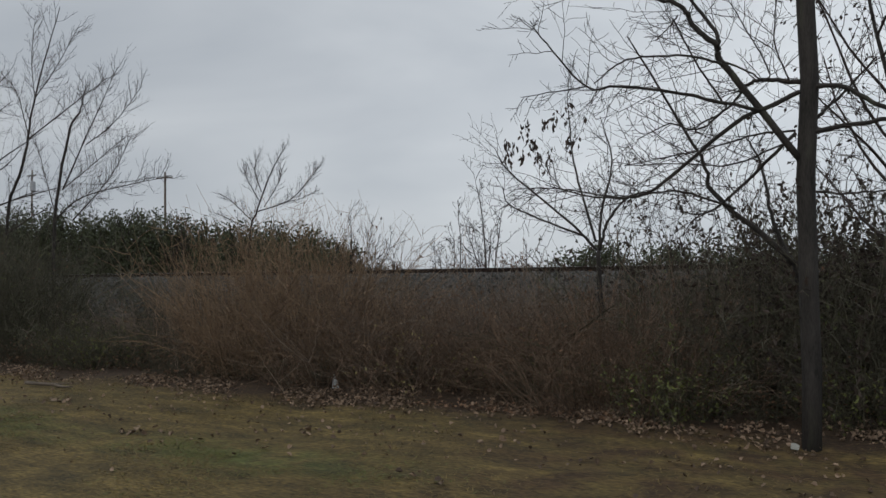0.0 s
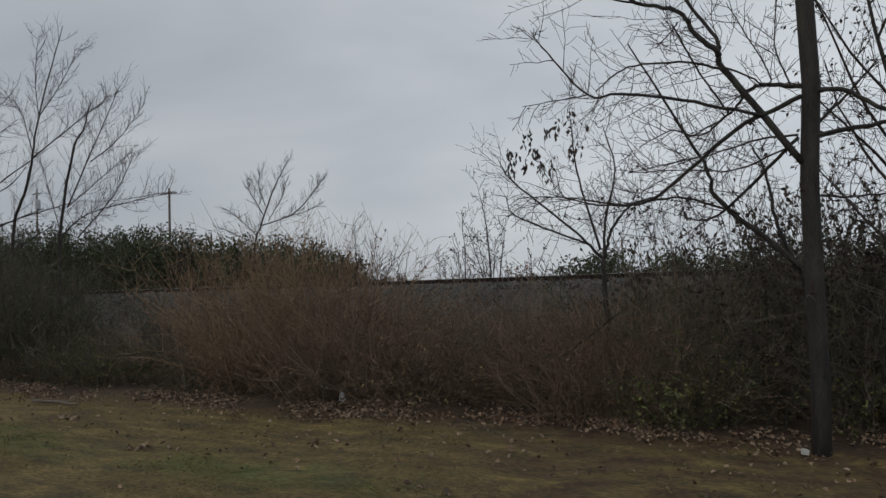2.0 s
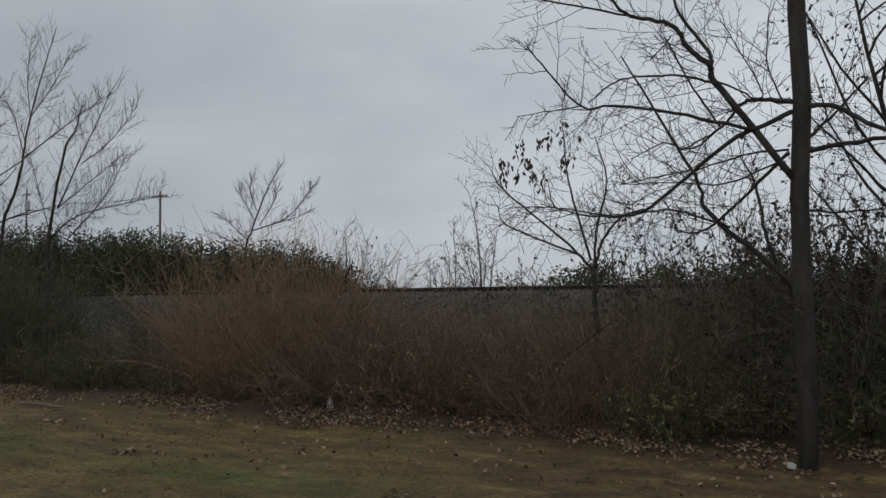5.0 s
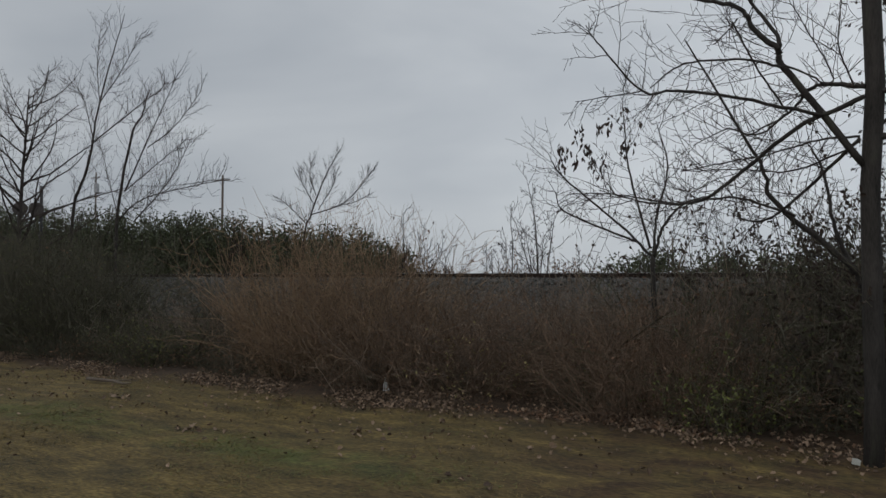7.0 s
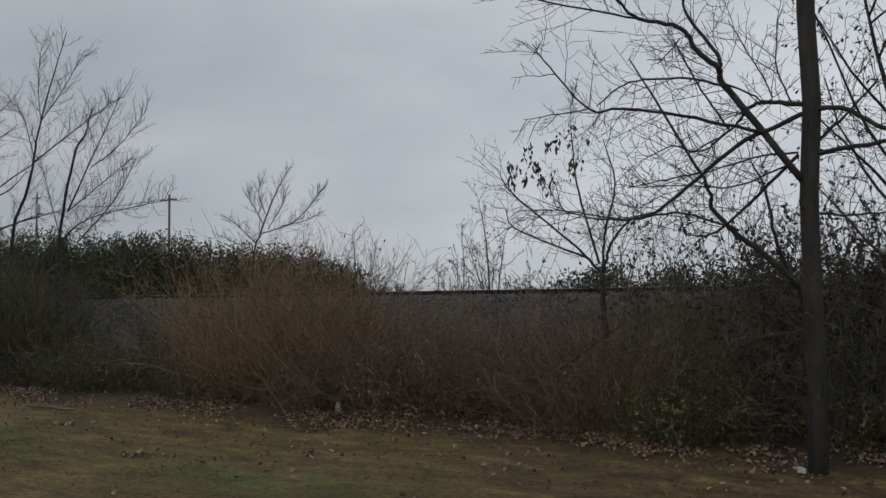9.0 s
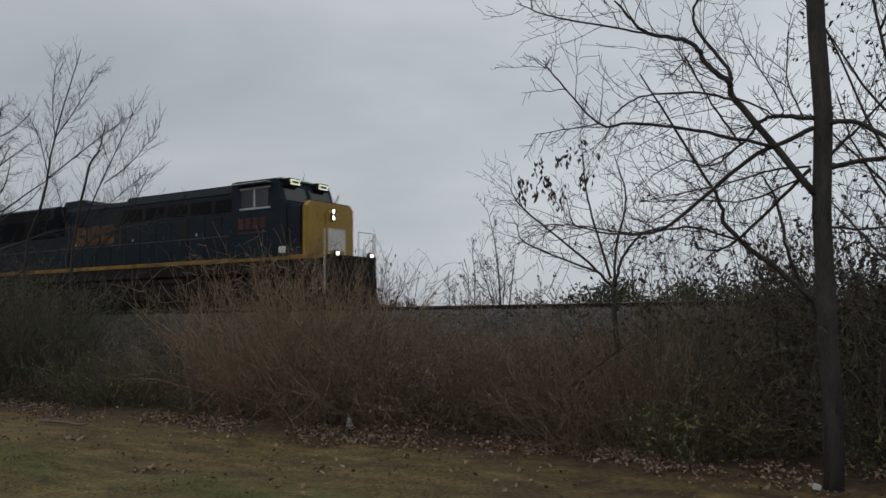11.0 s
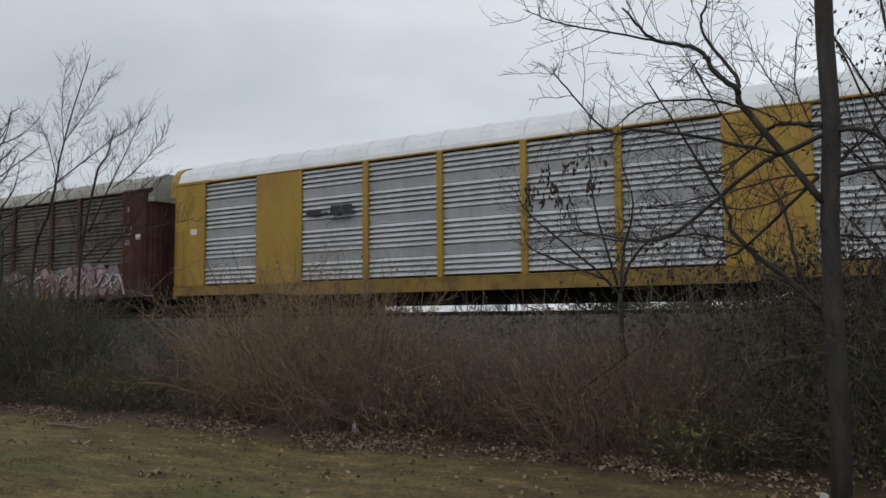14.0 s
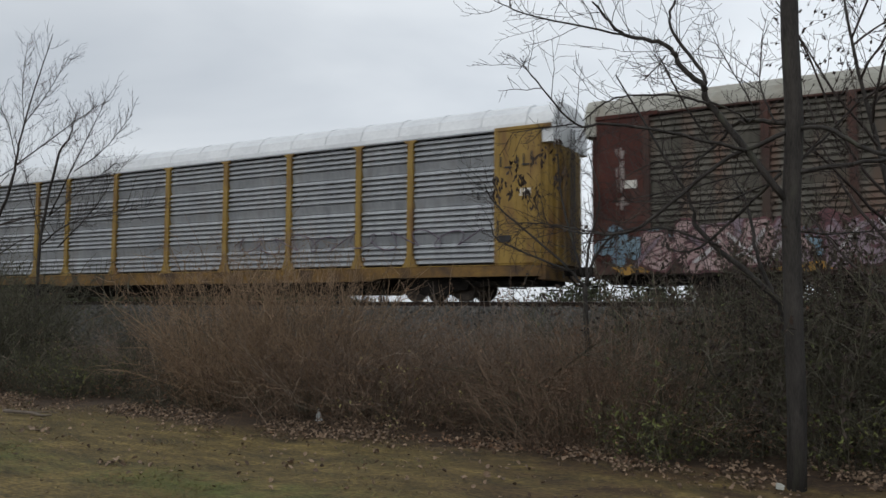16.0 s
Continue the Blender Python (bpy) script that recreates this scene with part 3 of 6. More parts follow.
far_tree.limb(0.03, 0.008, 9, 1.1, (-30.38, 33, 6.2), (-30.84, 33, 7.31), (-30.65, 33, 8.2))
far_tree.limb(0.035, 0.008, 12, 1.2, (-30.73, 33, 5.15), (-28.42, 33, 5.66), (-27.06, 33, 6.68), (-26.5, 33, 7.3))
far_tree.limb(0.028, 0.008, 8, 1.1, (-30.55, 33, 5.75), (-31.38, 33, 6.89), (-31.7, 33, 7.6))
far_tree.limb(0.026, 0.008, 8, 1.0, (-31.0, 33, 4.6), (-32.4, 33, 5.7), (-33.4, 33, 6.3))
far_tree.limb(0.024, 0.008, 8, 1.0, (-30.2, 33, 5.4), (-29.2, 33, 6.6), (-28.9, 33, 7.4))
far_tree.limb(0.022, 0.008, 7, 0.9, (-31.2, 33, 4.2), (-32.9, 33, 4.9), (-34.0, 33, 5.3))
far_tree.limb(0.022, 0.008, 7, 0.9, (-29.3, 33, 5.5), (-27.6, 33, 5.7), (-26.6, 33, 6.1))
far_tree.finish()


def sapling_leaves():
    r, g = np.random.default_rng(21), Geo()
    clumps = []
    for _ in range(24):
        s = r.random()
        c = np.array((-5.05, 10.25, 3.25)) * (1 - s) + np.array((-4.0, 10.6, 3.6)) * s
        clumps.append(c + r.normal(0, 1, 3) * (0.16, 0.15, 0.2) - (-3.66, 10.6, -0.1))
    for k in range(170):
        at = clumps[k % 24] + r.normal(0, 1, 3) * (0.03, 0.04, 0.06)
        w = np.array((r.normal(0, 0.5), r.normal(0, 0.5), -1.0))
        g.leaf(at, w / np.linalg.norm(w), r.normal(0, 1, 3), r.uniform(0.06, 0.13), 0.04)
    part("foliage", g, LEAF_BLACK, sapling_tree.ob, "dark curled leaves clinging to the twigs")


sapling_leaves()


def random_tree(name, label, at, height, lean, seed, bark, twig, limbs=9, spread=0.5, group="", leaves=None, rate=0.0, leaf_size=0.1, stout=0.014):
    """A bare tree grown at random: a stem with ascending limbs."""
    r = np.random.default_rng(seed)
    ob = thing(name, label, "tree", at, group)
    stem = wander(r, (0, 0, -0.2), (lean, 0, 1), height, 9, 0.06, 0.05)
    r0 = height * stout
    part("trunk", Geo().tube(stem, np.linspace(r0, r0 * 0.15, len(stem)), 7), bark, ob, smooth=True)
    shoots, foliage = Geo(), Geo()
    for k in range(limbs):
        s = 0.28 + 0.68 * (k + r.random()) / limbs
        p, _ = along(stem, s)
        a = r.uniform(0, 6.28)
        line = wander(r, p, (math.cos(a) * spread, math.sin(a) * spread, 0.8), height * (0.55 - 0.35 * s) * r.uniform(0.8, 1.2), 7, 0.1, 0.05)
        rad = r0 * (0.5 - 0.3 * s)
        shoots.tube(line, np.linspace(rad, rad * 0.3, len(line)), 5)
        twigs(shoots, r, line, min(twig, rad * 0.8), 9, height * 0.14, 2, 0.06, 1.0, 0.1, foliage if leaves else None, leaf_size, rate)
    tagged(part("crown", shoots, TWIG, ob), kind="stuff")
    if leaves:
        tagged(part("foliage", foliage, leaves, ob), kind="stuff")
    return ob


def fan_sapling(label, at, height, spread, stems, seed, leaves=None, rate=0.0):
    """A many-stemmed sapling: thin stems fanning out of one base, bending upwards, with ascending twigs."""
    r = np.random.default_rng(seed)
    ob = thing("sapling", label, "tree", at, "saplings behind the bank")
    shoots, foliage = Geo(), Geo()
    for k in range(stems):
        out = 0.0 if k == 0 else spread * (0.35 + 0.65 * r.random()) * (1 if k % 2 else -1)
        h = height * (1.0 if k == 0 else r.uniform(0.5, 0.84))
        line = wander(r, (r.normal(0, 0.12), r.normal(0, 0.12), -0.2), (out, r.normal(0, 0.25), h), math.hypot(h, out), 9, 0.05, 0.02)
        r0 = 0.008 * h + 0.008
        part("stem", Geo().tube(line, np.linspace(r0, 0.006, len(line)), 6), BARK_FAR, ob, smooth=True)
        twigs(shoots, r, line, 0.014, 13, height * 0.2, 2, 0.10, 0.75, 0.35, foliage if leaves else None, 0.11, rate, None, 0.0075)
    tagged(part("crown", shoots, TWIG, ob), kind="stuff")
    if leaves and foliage.n:
        tagged(part("foliage", foliage, leaves, ob), kind="stuff")


# saplings and small trees behind the bank
BARE_SAPLING, LEAFY_SAPLING = "thin bare many-stemmed sapling behind the railway bank", "thin sapling with a few withered leaves behind the railway bank"
for k, (x, y, h, w, n, leafy) in enumerate([(-22.6, 31, 5.2, 1.6, 8, 0), (-24.4, 32, 3.7, 1.0, 4, 1), (-20.9, 31.4, 3.1, 1.3, 3, 0), (-15.8, 31, 6.5, 1.3, 5, 1), (-17.5, 31.2, 4.9, 0.8, 4, 1),
                                            (-18.9, 31.8, 3.6, 1.2, 3, 0), (-14.3, 31.6, 3.4, 1.0, 4, 1), (-35.4, 33, 5.5, 1.3, 5, 1), (-38.6, 34, 5.7, 1.2, 5, 0), (-42.0, 34, 6.2, 1.2, 5, 1),
                                            (-46.5, 35, 7.6, 1.3, 5, 0), (-33.2, 34, 5.0, 1.4, 5, 1), (-29.6, 34, 4.8, 1.0, 4, 1)]):
    fan_sapling(LEAFY_SAPLING if leafy else BARE_SAPLING, (x, y, -0.2), h, w, n, 40 + k, LEAF_BLACK if leafy else None, 0.35)
random_tree("bare_tree", "bare twiggy tree beside the level crossing", (-29.4, 16.0, -0.1), 8.9, 0.05, 71, BARK_FAR, 0.012, 34, 1.5)
random_tree("bare_tree", "tangled bare tree hung with dry vines beside the thicket", (0.3, 9.6, 0.0), 5.6, -0.05, 72, BARK, 0.006, 17, 1.0, leaves=LEAF_BLACK, rate=1.2, leaf_size=0.055, stout=0.010)


# ---- brush ----
def shrub_meshes(seed, height, spread, stems, shoots, arch, stem_mat, leaf_mat=None, leaf_rate=0.0, leaf_size=0.05, thick=0.007, low=0.0, shoot_len=0.22, bend=0.0):
    """The stems and leaves of one many-stemmed shrub, as two meshes."""
    r = np.random.default_rng(seed)
    g, lv, spots = Geo(), Geo(), []
    for _ in range(stems):
        a, d = r.uniform(0, 6.283), math.sqrt(r.random()) * spread * 0.45
        base = np.array((math.cos(a) * d, math.sin(a) * d, -0.08))
        out = r.uniform(0.05, 1.0) * arch
        h = height * r.uniform(0.55, 1.08)
        line = wander(r, base, (math.cos(a) * out, math.sin(a) * out, 1.0), h, 8, 0.12, -0.05 * arch * (1.0 - bend))
        rad = thick * r.uniform(0.6, 1.5)
        g.tube(line, np.linspace(rad, rad * 0.35, len(line)), 3)
        for k in range(shoots):
            s = low + (0.97 - low) * (k + r.random()) / shoots
            at, way = along(line, s)
            side = r.normal(0, 1, 3)
            side /= np.linalg.norm(side)
            tw = wander(r, at, way / np.linalg.norm(way) * 0.8 + side * 0.9, height * shoot_len * r.uniform(0.4, 1.2), 3, 0.2, 0.03)
            g.tube(tw, np.linspace(rad * 0.6, rad * 0.28, len(tw)), 3)
            if leaf_mat:
                spots += [along(tw, r.random())[0] for _ in range(r.poisson(leaf_rate))]
    if spots:
        lv.leaves(np.array(spots), r, leaf_size, leaf_size * 0.55)
    return g.mesh("crown", stem_mat), lv.mesh("foliage", leaf_mat) if leaf_mat and lv.n else None


def shrub(name, label, kind, at, turn, size, group):
    ob = thing(name, label, "shrub", at, group)
    ob.rotation_euler, ob.scale = (0, 0, turn), (size[0], size[0], size[1])
    tagged(part("crown", kind[0], None, ob), kind="stuff")
    if kind[1]:
        tagged(part("foliage", kind[1], None, ob), kind="stuff")
    return ob


RUSSET = [shrub_meshes(100 + k, 2.15, 1.3, 70, 12, 1.15, STEM_RED, LEAF_DEAD, 0.12, 0.045, 0.0048, shoot_len=0.2, bend=0.5) for k in range(4)]
BROWN = [shrub_meshes(105 + k, 1.6, 1.5, 44, 13, 1.1, STEM_BROWN, LEAF_DEAD, 0.5, 0.045, 0.0045, shoot_len=0.26, bend=0.7) for k in range(4)]
GREY = [shrub_meshes(110 + k, 1.6, 1.5, 26, 13, 0.8, STEM_GREY, LEAF_DEAD, 0.22, 0.045, 0.0055, shoot_len=0.27) for k in range(4)]
PRIVET = [shrub_meshes(120 + k, 2.8, 1.7, 34, 14, 0.6, STEM_DARK, LEAF_EVER, 1.1, 0.055, 0.008) for k in range(3)]
MIXED = [shrub_meshes(130 + k, 1.8, 1.5, 30, 13, 0.8, STEM_DARK, LEAF_GREEN, 0.75, 0.042, 0.006, shoot_len=0.26) for k in range(4)]
LIME = [shrub_meshes(140 + k, 0.9, 1.0, 26, 10, 0.9, STEM_DARK, LEAF_LIME, 1.5, 0.046, 0.004, shoot_len=0.3) for k in range(3)]
YELLOWING = [shrub_meshes(145 + k, 1.1, 0.7, 7, 9, 0.8, STEM_BROWN, LEAF_PALE, 0.9, 0.055, 0.004, shoot_len=0.24) for k in range(2)]
DEADLEAF = [shrub_meshes(150 + k, 2.5, 1.8, 24, 11, 0.95, STEM_DARK, LEAF_BLACK, 4.2, 0.075, 0.007, shoot_len=0.24) for k in range(3)]
UNDER = [shrub_meshes(155 + k, 0.7, 1.5, 46, 9, 0.9, STEM_DARK, LEAF_DEAD, 0.9, 0.05, 0.005, shoot_len=0.35) for k in range(3)]
PALE = [shrub_meshes(160 + k, 1.9, 1.6, 5, 5, 0.8, STEM_PALE, None, 0, 0, 0.007, bend=0.2) for k in range(4)]
TALL = [shrub_meshes(170 + k, 3.0, 1.2, 7, 12, 0.5, STEM_DARK, LEAF_BLACK, 0.25, 0.06, 0.011, low=0.2) for k in range(3)]
HAZE = [shrub_meshes(180 + k, 2.5, 1.7, 13, 17, 0.5, STEM_DARK, LEAF_DEAD, 0.14, 0.05, 0.0055, low=0.15, shoot_len=0.2) for k in range(3)]


def row(kinds, label, x0, x1, y0, y1, count, h0, h1, seed, group):
    """Shrubs scattered along a stretch of the brush, h0 to h1 times their own height."""
    r = np.random.default_rng(seed)
    for k in range(count):
        s = (k + r.random()) / count
        x, y = x0 + (x1 - x0) * s, r.uniform(y0, y1)
        h = (h0 + (h1 - h0) * s) * r.uniform(0.82, 1.1)
        shrub("shrub", label, kinds[r.integers(len(kinds))], (x, y, float(bank(x, y))), r.uniform(0, 6.28), (r.uniform(0.85, 1.25), h), group)


DARK_SHRUB, GREEN_SHRUB, GREY_SHRUB, BROWN_SHRUB = "dense dark-leaved shrub in the thicket", "tangled dark shrub with dull green leaves", "leafless grey-brown shrub in the brush", "leafless brown shrub with a haze of fine twigs"
LIME_SHRUB, DEAD_BUSH, TALL_SHRUB, LOW_TANGLE = "small yellow-green leafy shrub at the foot of the brush", "bush still hung with dark withered leaves", "tall thin bare shrub standing over the brush", "low dark tangle of twigs at the foot of the brush"
# the dark thicket, the low gap beside it, the russet mound
row(PRIVET, DARK_SHRUB, -28.0, -18.4, 11.0, 12.6, 17, 1.25, 1.15, 3, "thicket shrubs")
row(MIXED, GREEN_SHRUB, -19.6, -15.0, 9.7, 10.6, 14, 1.65, 1.4, 4, "thicket shrubs")
row(PRIVET, DARK_SHRUB, -20.0, -15.2, 9.8, 10.7, 7, 0.92, 0.8, 28, "thicket shrubs")
row(TALL, TALL_SHRUB, -20.5, -15.4, 10.2, 11.2, 7, 1.05, 0.95, 23, "tall shrubs")
row(MIXED, GREEN_SHRUB, -14.2, -11.4, 9.8, 11.0, 5, 0.68, 0.66, 24, "thicket shrubs")
row(LIME, LIME_SHRUB, -14.2, -12.0, 9.4, 10.2, 5, 1.1, 1.1, 10, "leafy shrubs")
row(GREY, GREY_SHRUB, -14.6, -10.6, 10.4, 12.8, 10, 1.0, 1.25, 25, "grey shrubs")
row(HAZE, TALL_SHRUB, -22.0, -15.6, 10.2, 11.4, 15, 1.35, 1.1, 26, "tall shrubs")
row(HAZE, TALL_SHRUB, -11.4, -8.0, 10.6, 12.0, 6, 0.98, 0.9, 27, "tall shrubs")
row(TALL, TALL_SHRUB, -15.2, -11.0, 11.0, 12.6, 7, 0.86, 0.8, 29, "tall shrubs")
row(RUSSET, "arching russet-stemmed shrub, leafless, at the lawn's edge", -10.2, -7.4, 9.5, 10.8, 10, 1.46, 1.3, 1, "russet shrubs")
row(PALE, "loose tuft of long bleached arching canes", -11.2, -6.8, 9.3, 9.9, 6, 1.0, 0.75, 14, "bleached canes")
# the thin brush before the open ballast slope
row(BROWN, BROWN_SHRUB, -7.9, -4.0, 9.5, 10.6, 11, 1.12, 0.95, 2, "brown shrubs")
row(GREY, GREY_SHRUB, -7.4, -2.6, 10.2, 12.4, 18, 1.1, 1.3, 5, "grey shrubs")
row(GREY, GREY_SHRUB, -13.5, -2.4, 13.0, 16.0, 18, 0.95, 1.2, 6, "grey shrubs")
row(YELLOWING, "thin shrub with a few pale yellow leaves", -6.5, -5.2, 9.15, 9.4, 3, 0.95, 0.85, 12, "yellowing shrubs")
row(LIME, LIME_SHRUB, -5.0, -3.9, 9.8, 10.3, 3, 1.15, 1.0, 18, "leafy shrubs")
row(BROWN, BROWN_SHRUB, -3.9, -2.4, 9.1, 9.9, 6, 1.0, 1.0, 17, "brown shrubs")
row(TALL, TALL_SHRUB, -6.0, -2.2, 10.2, 12.0, 5, 0.62, 0.7, 15, "tall shrubs")
# the darker tangle round the tall tree
row(MIXED, GREEN_SHRUB, -3.4, 0.9, 9.6, 11.5, 11, 1.1, 1.3, 7, "thicket shrubs")
row(GREY, GREY_SHRUB, -4.4, 0.6, 11.0, 14.5, 16, 1.35, 1.5, 8, "grey shrubs")
row(LIME, LIME_SHRUB, -2.75, -2.0, 8.8, 9.2, 3, 1.1, 1.2, 9, "leafy shrubs")
row(LIME, LIME_SHRUB, -0.7, 0.6, 8.9, 9.3, 3, 1.1, 1.35, 19, "leafy shrubs")
row(DEADLEAF, DEAD_BUSH, -3.2, 0.9, 12.0, 13.5, 15, 1.3, 1.6, 11, "withered bushes")
row(DEADLEAF, DEAD_BUSH, -1.0, 0.8, 9.6, 10.6, 5, 1.0, 1.15, 13, "withered bushes")
row(PRIVET, DARK_SHRUB, -1.6, 1.1, 11.4, 13.8, 7, 0.8, 0.9, 22, "thicket shrubs")
row(UNDER, LOW_TANGLE, -17.0, 0.8, 9.45, 10.3, 26, 0.9, 0.9, 20, "undergrowth")


# ---- woods and things behind the bank ----
def far_wood(name, label, skyline, y0, y1, count, seed, leaf_mat, leaf=0.2, girth=1.0):
    """A strip of rough wood: rounded crowns of small clumped leaves on dark stems, with an uneven top along a skyline of (x, height) points."""
    r, stems, lv = np.random.default_rng(seed), Geo(), Geo()
    sx, sz = [p[0] for p in skyline], [p[1] for p in skyline]
    for k in range(count):
        x, y = sx[0] + (sx[-1] - sx[0]) * (k + r.random()) / count, r.uniform(y0, y1)
        h = float(np.interp(x, sx, sz)) * r.uniform(0.62, 1.06) + 0.3
        line = wander(r, (x, y, -0.4), (r.normal(0, 0.08), r.normal(0, 0.08), 1), h + 0.4, 5, 0.06)
        stems.tube(line, np.linspace(0.05, 0.012, 6), 3)
        n = int(44 * girth / leaf)
        ball = r.normal(0, 1, (n, 3))
        ball *= (r.uniform(0.25, 1.0, (n, 1)) ** 0.5) / np.linalg.norm(ball, axis=1, keepdims=True)
        wide, tall = girth * r.uniform(0.7, 1.15), max(0.5, h * 0.42)
        lv.leaves(line[-1] + ball * (wide, wide, tall) - (0, 0, tall * 0.92), r, leaf, leaf * 0.6)
    tagged(part(name, lv, leaf_mat), label, "woods", kind="stuff")
    tagged(part(name + "_stems", stems, TWIG), label + ", bare stems", "woods", kind="stuff")


def conifer(at, height, seed):
    """A small dark evergreen: a straight stem with drooping tiers of short needled sprays."""
    r, needles = np.random.default_rng(seed), Geo()
    ob = thing("conifer", "small dark evergreen conifer standing in the far wood", "tree", at, "conifers")
    part("trunk", Geo().tube([(0, 0, -0.3), (0, 0, height * 0.97)], [0.09, 0.02], 6), BARK_FAR, ob)
    for k in range(int(height * 34)):
        z = height * (0.15 + 0.85 * r.random() ** 0.8)
        reach = (height - z) * 0.34 + 0.12
        a, n = r.uniform(0, 6.283), 14
        u = r.random((n, 1))
        spray = np.array((math.cos(a), math.sin(a), -0.25)) * reach * u + (0, 0, z) + r.normal(0, 0.05, (n, 3))
        needles.leaves(spray, r, 0.16, 0.05)
    tagged(part("foliage", needles, LEAF_EVER, ob), kind="stuff")


far_wood("distant_wood", "dark olive-green scrub wood behind the railway bank", [(-80, 8.2), (-55, 6.5), (-44, 5.8), (-38.6, 5.2), (-33, 4.6), (-29.8, 4.4), (-27.8, 3.5), (-26.4, 2.5), (-25.2, 1.7)], 33, 37, 680, 31, LEAF_EVER)
far_wood("distant_brown_wood", "brown-leaved scrub mixed into the wood behind the bank", [(-60, 5.0), (-38, 4.1), (-30, 3.8), (-27.4, 2.9)], 33.0, 36.0, 45, 36, LEAF_BLACK, 0.18, 0.8)
far_wood("distant_scrub", "low dark scrub behind the railway bank", [(-14.6, 2.0), (-13.4, 3.0), (-11.6, 2.85), (-10, 2.6), (-6, 2.9), (0, 3.0), (14, 3.0)], 33, 36, 200, 32, LEAF_EVER, 0.16, 0.8)
far_wood("distant_brush", "sparse brown brush behind the railway bank", [(-25, 1.7), (-22, 2.0), (-17, 2.0), (-14, 2.3)], 32, 34, 34, 33, LEAF_DEAD, 0.13, 0.5)
for k, (x, y, h) in enumerate([(-45.6, 36, 5.9), (-47.5, 37, 5.6), (-36.5, 36.5, 4.7), (-31.0, 35.5, 4.4)]):
    conifer((x, y, -0.3), h, 300 + k)


def utility_pole(at, height, arms, label):
    ob = thing("utility_pole", label, "pole", at, "utility poles")
    part("pole", Geo().tube([(0, 0, -1), (0, 0, height)], [0.17, 0.11], 10, cap=True), POLE, ob, smooth=True)
    for z, w in arms:
        arm = part("crossarm", Geo().box(-w, w, -0.14, -0.04, z - 0.06, z + 0.06), POLE, ob)
        for s in (-0.92, -0.45, 0.45, 0.92):
            part("insulator", Geo().tube([(w * s, -0.09, z + 0.06), (w * s, -0.09, z + 0.12), (w * s, -0.09, z + 0.2)], [0.03, 0.055, 0.03], 8, cap=True), GALV, arm)
        part("brace", Geo().tube([(-w * 0.5, -0.1, z), (0, -0.1, z - 0.5), (w * 0.5, -0.1, z)], 0.025, 4), DARK_METAL, arm)
    return ob


utility_pole((-68.8, 60, -0.3), 13.2, [(12.6, 1.25)], "weathered wooden utility pole with one crossarm")
pole_two = utility_pole((-114.8, 75, -0.3), 18.5, [(17.6, 1.2), (14.6, 0.9)], "tall wooden utility pole with a transformer")
part("transformer", Geo().tube([(0.5, -0.2, 15.2), (0.5, -0.2, 15.3), (0.5, -0.2, 16.6), (0.5, -0.2, 16.7)], [0.3, 0.4, 0.4, 0.28], 12, cap=True), GALV, pole_two)
utility_pole((-39.2, 120, -0.3), 8.6, [(8.0, 1.2)], "distant wooden utility pole with one crossarm")
wire = Geo()
for s in (-1.15, -0.55, 0.55, 1.15):
    a, b = np.array((-68.8 + s, 59.9, 12.5)), np.array((-114.8 + s, 74.9, 17.5))
    wire.tube([a + (b - a) * k / 10 - (0, 0, 1.2 * math.sin(math.pi * k / 10)) for k in range(11)], 0.014, 3)
tagged(part("power_line", wire, DARK_METAL), "thin sagging power lines between the utility poles", "power line")


def crossing_signal():
    ob = thing("crossing_signal", "railway crossing signal with two round dark lamps, seen from behind", "crossing signal", (-37.45, 21.0, 1.5))
    ob.rotation_euler = (0, 0, radians(61))
    part("mast", Geo().tube([(0.55, 0, -0.1), (0.55, 0, 4.5)], [0.075, 0.07], 12, cap=True), DARK_METAL, ob, smooth=True)
    part("lamp_bar", Geo().tube([(-0.5, 0, 3.38), (0.6, 0, 3.38)], 0.035, 8, cap=True), DARK_METAL, ob, smooth=True)
    for x in (-0.34, 0.34):
        lamp = part("lamp", Geo().tube([(x, -0.1, 3.38), (x, -0.07, 3.38), (x, -0.04, 3.38)], [0.31, 0.33, 0.32], 24, cap=True), SIGNAL_BACK, ob, "round dark lamp backing")
        part("hood", Geo().tube([(x, -0.04, 3.38), (x, 0.1, 3.38)], [0.12, 0.10], 14, cap=True), DARK_METAL, lamp)
    part("base", Geo().box(0.3, 0.8, -0.25, 0.25, -0.3, 0.12), GALV, ob)


crossing_signal()


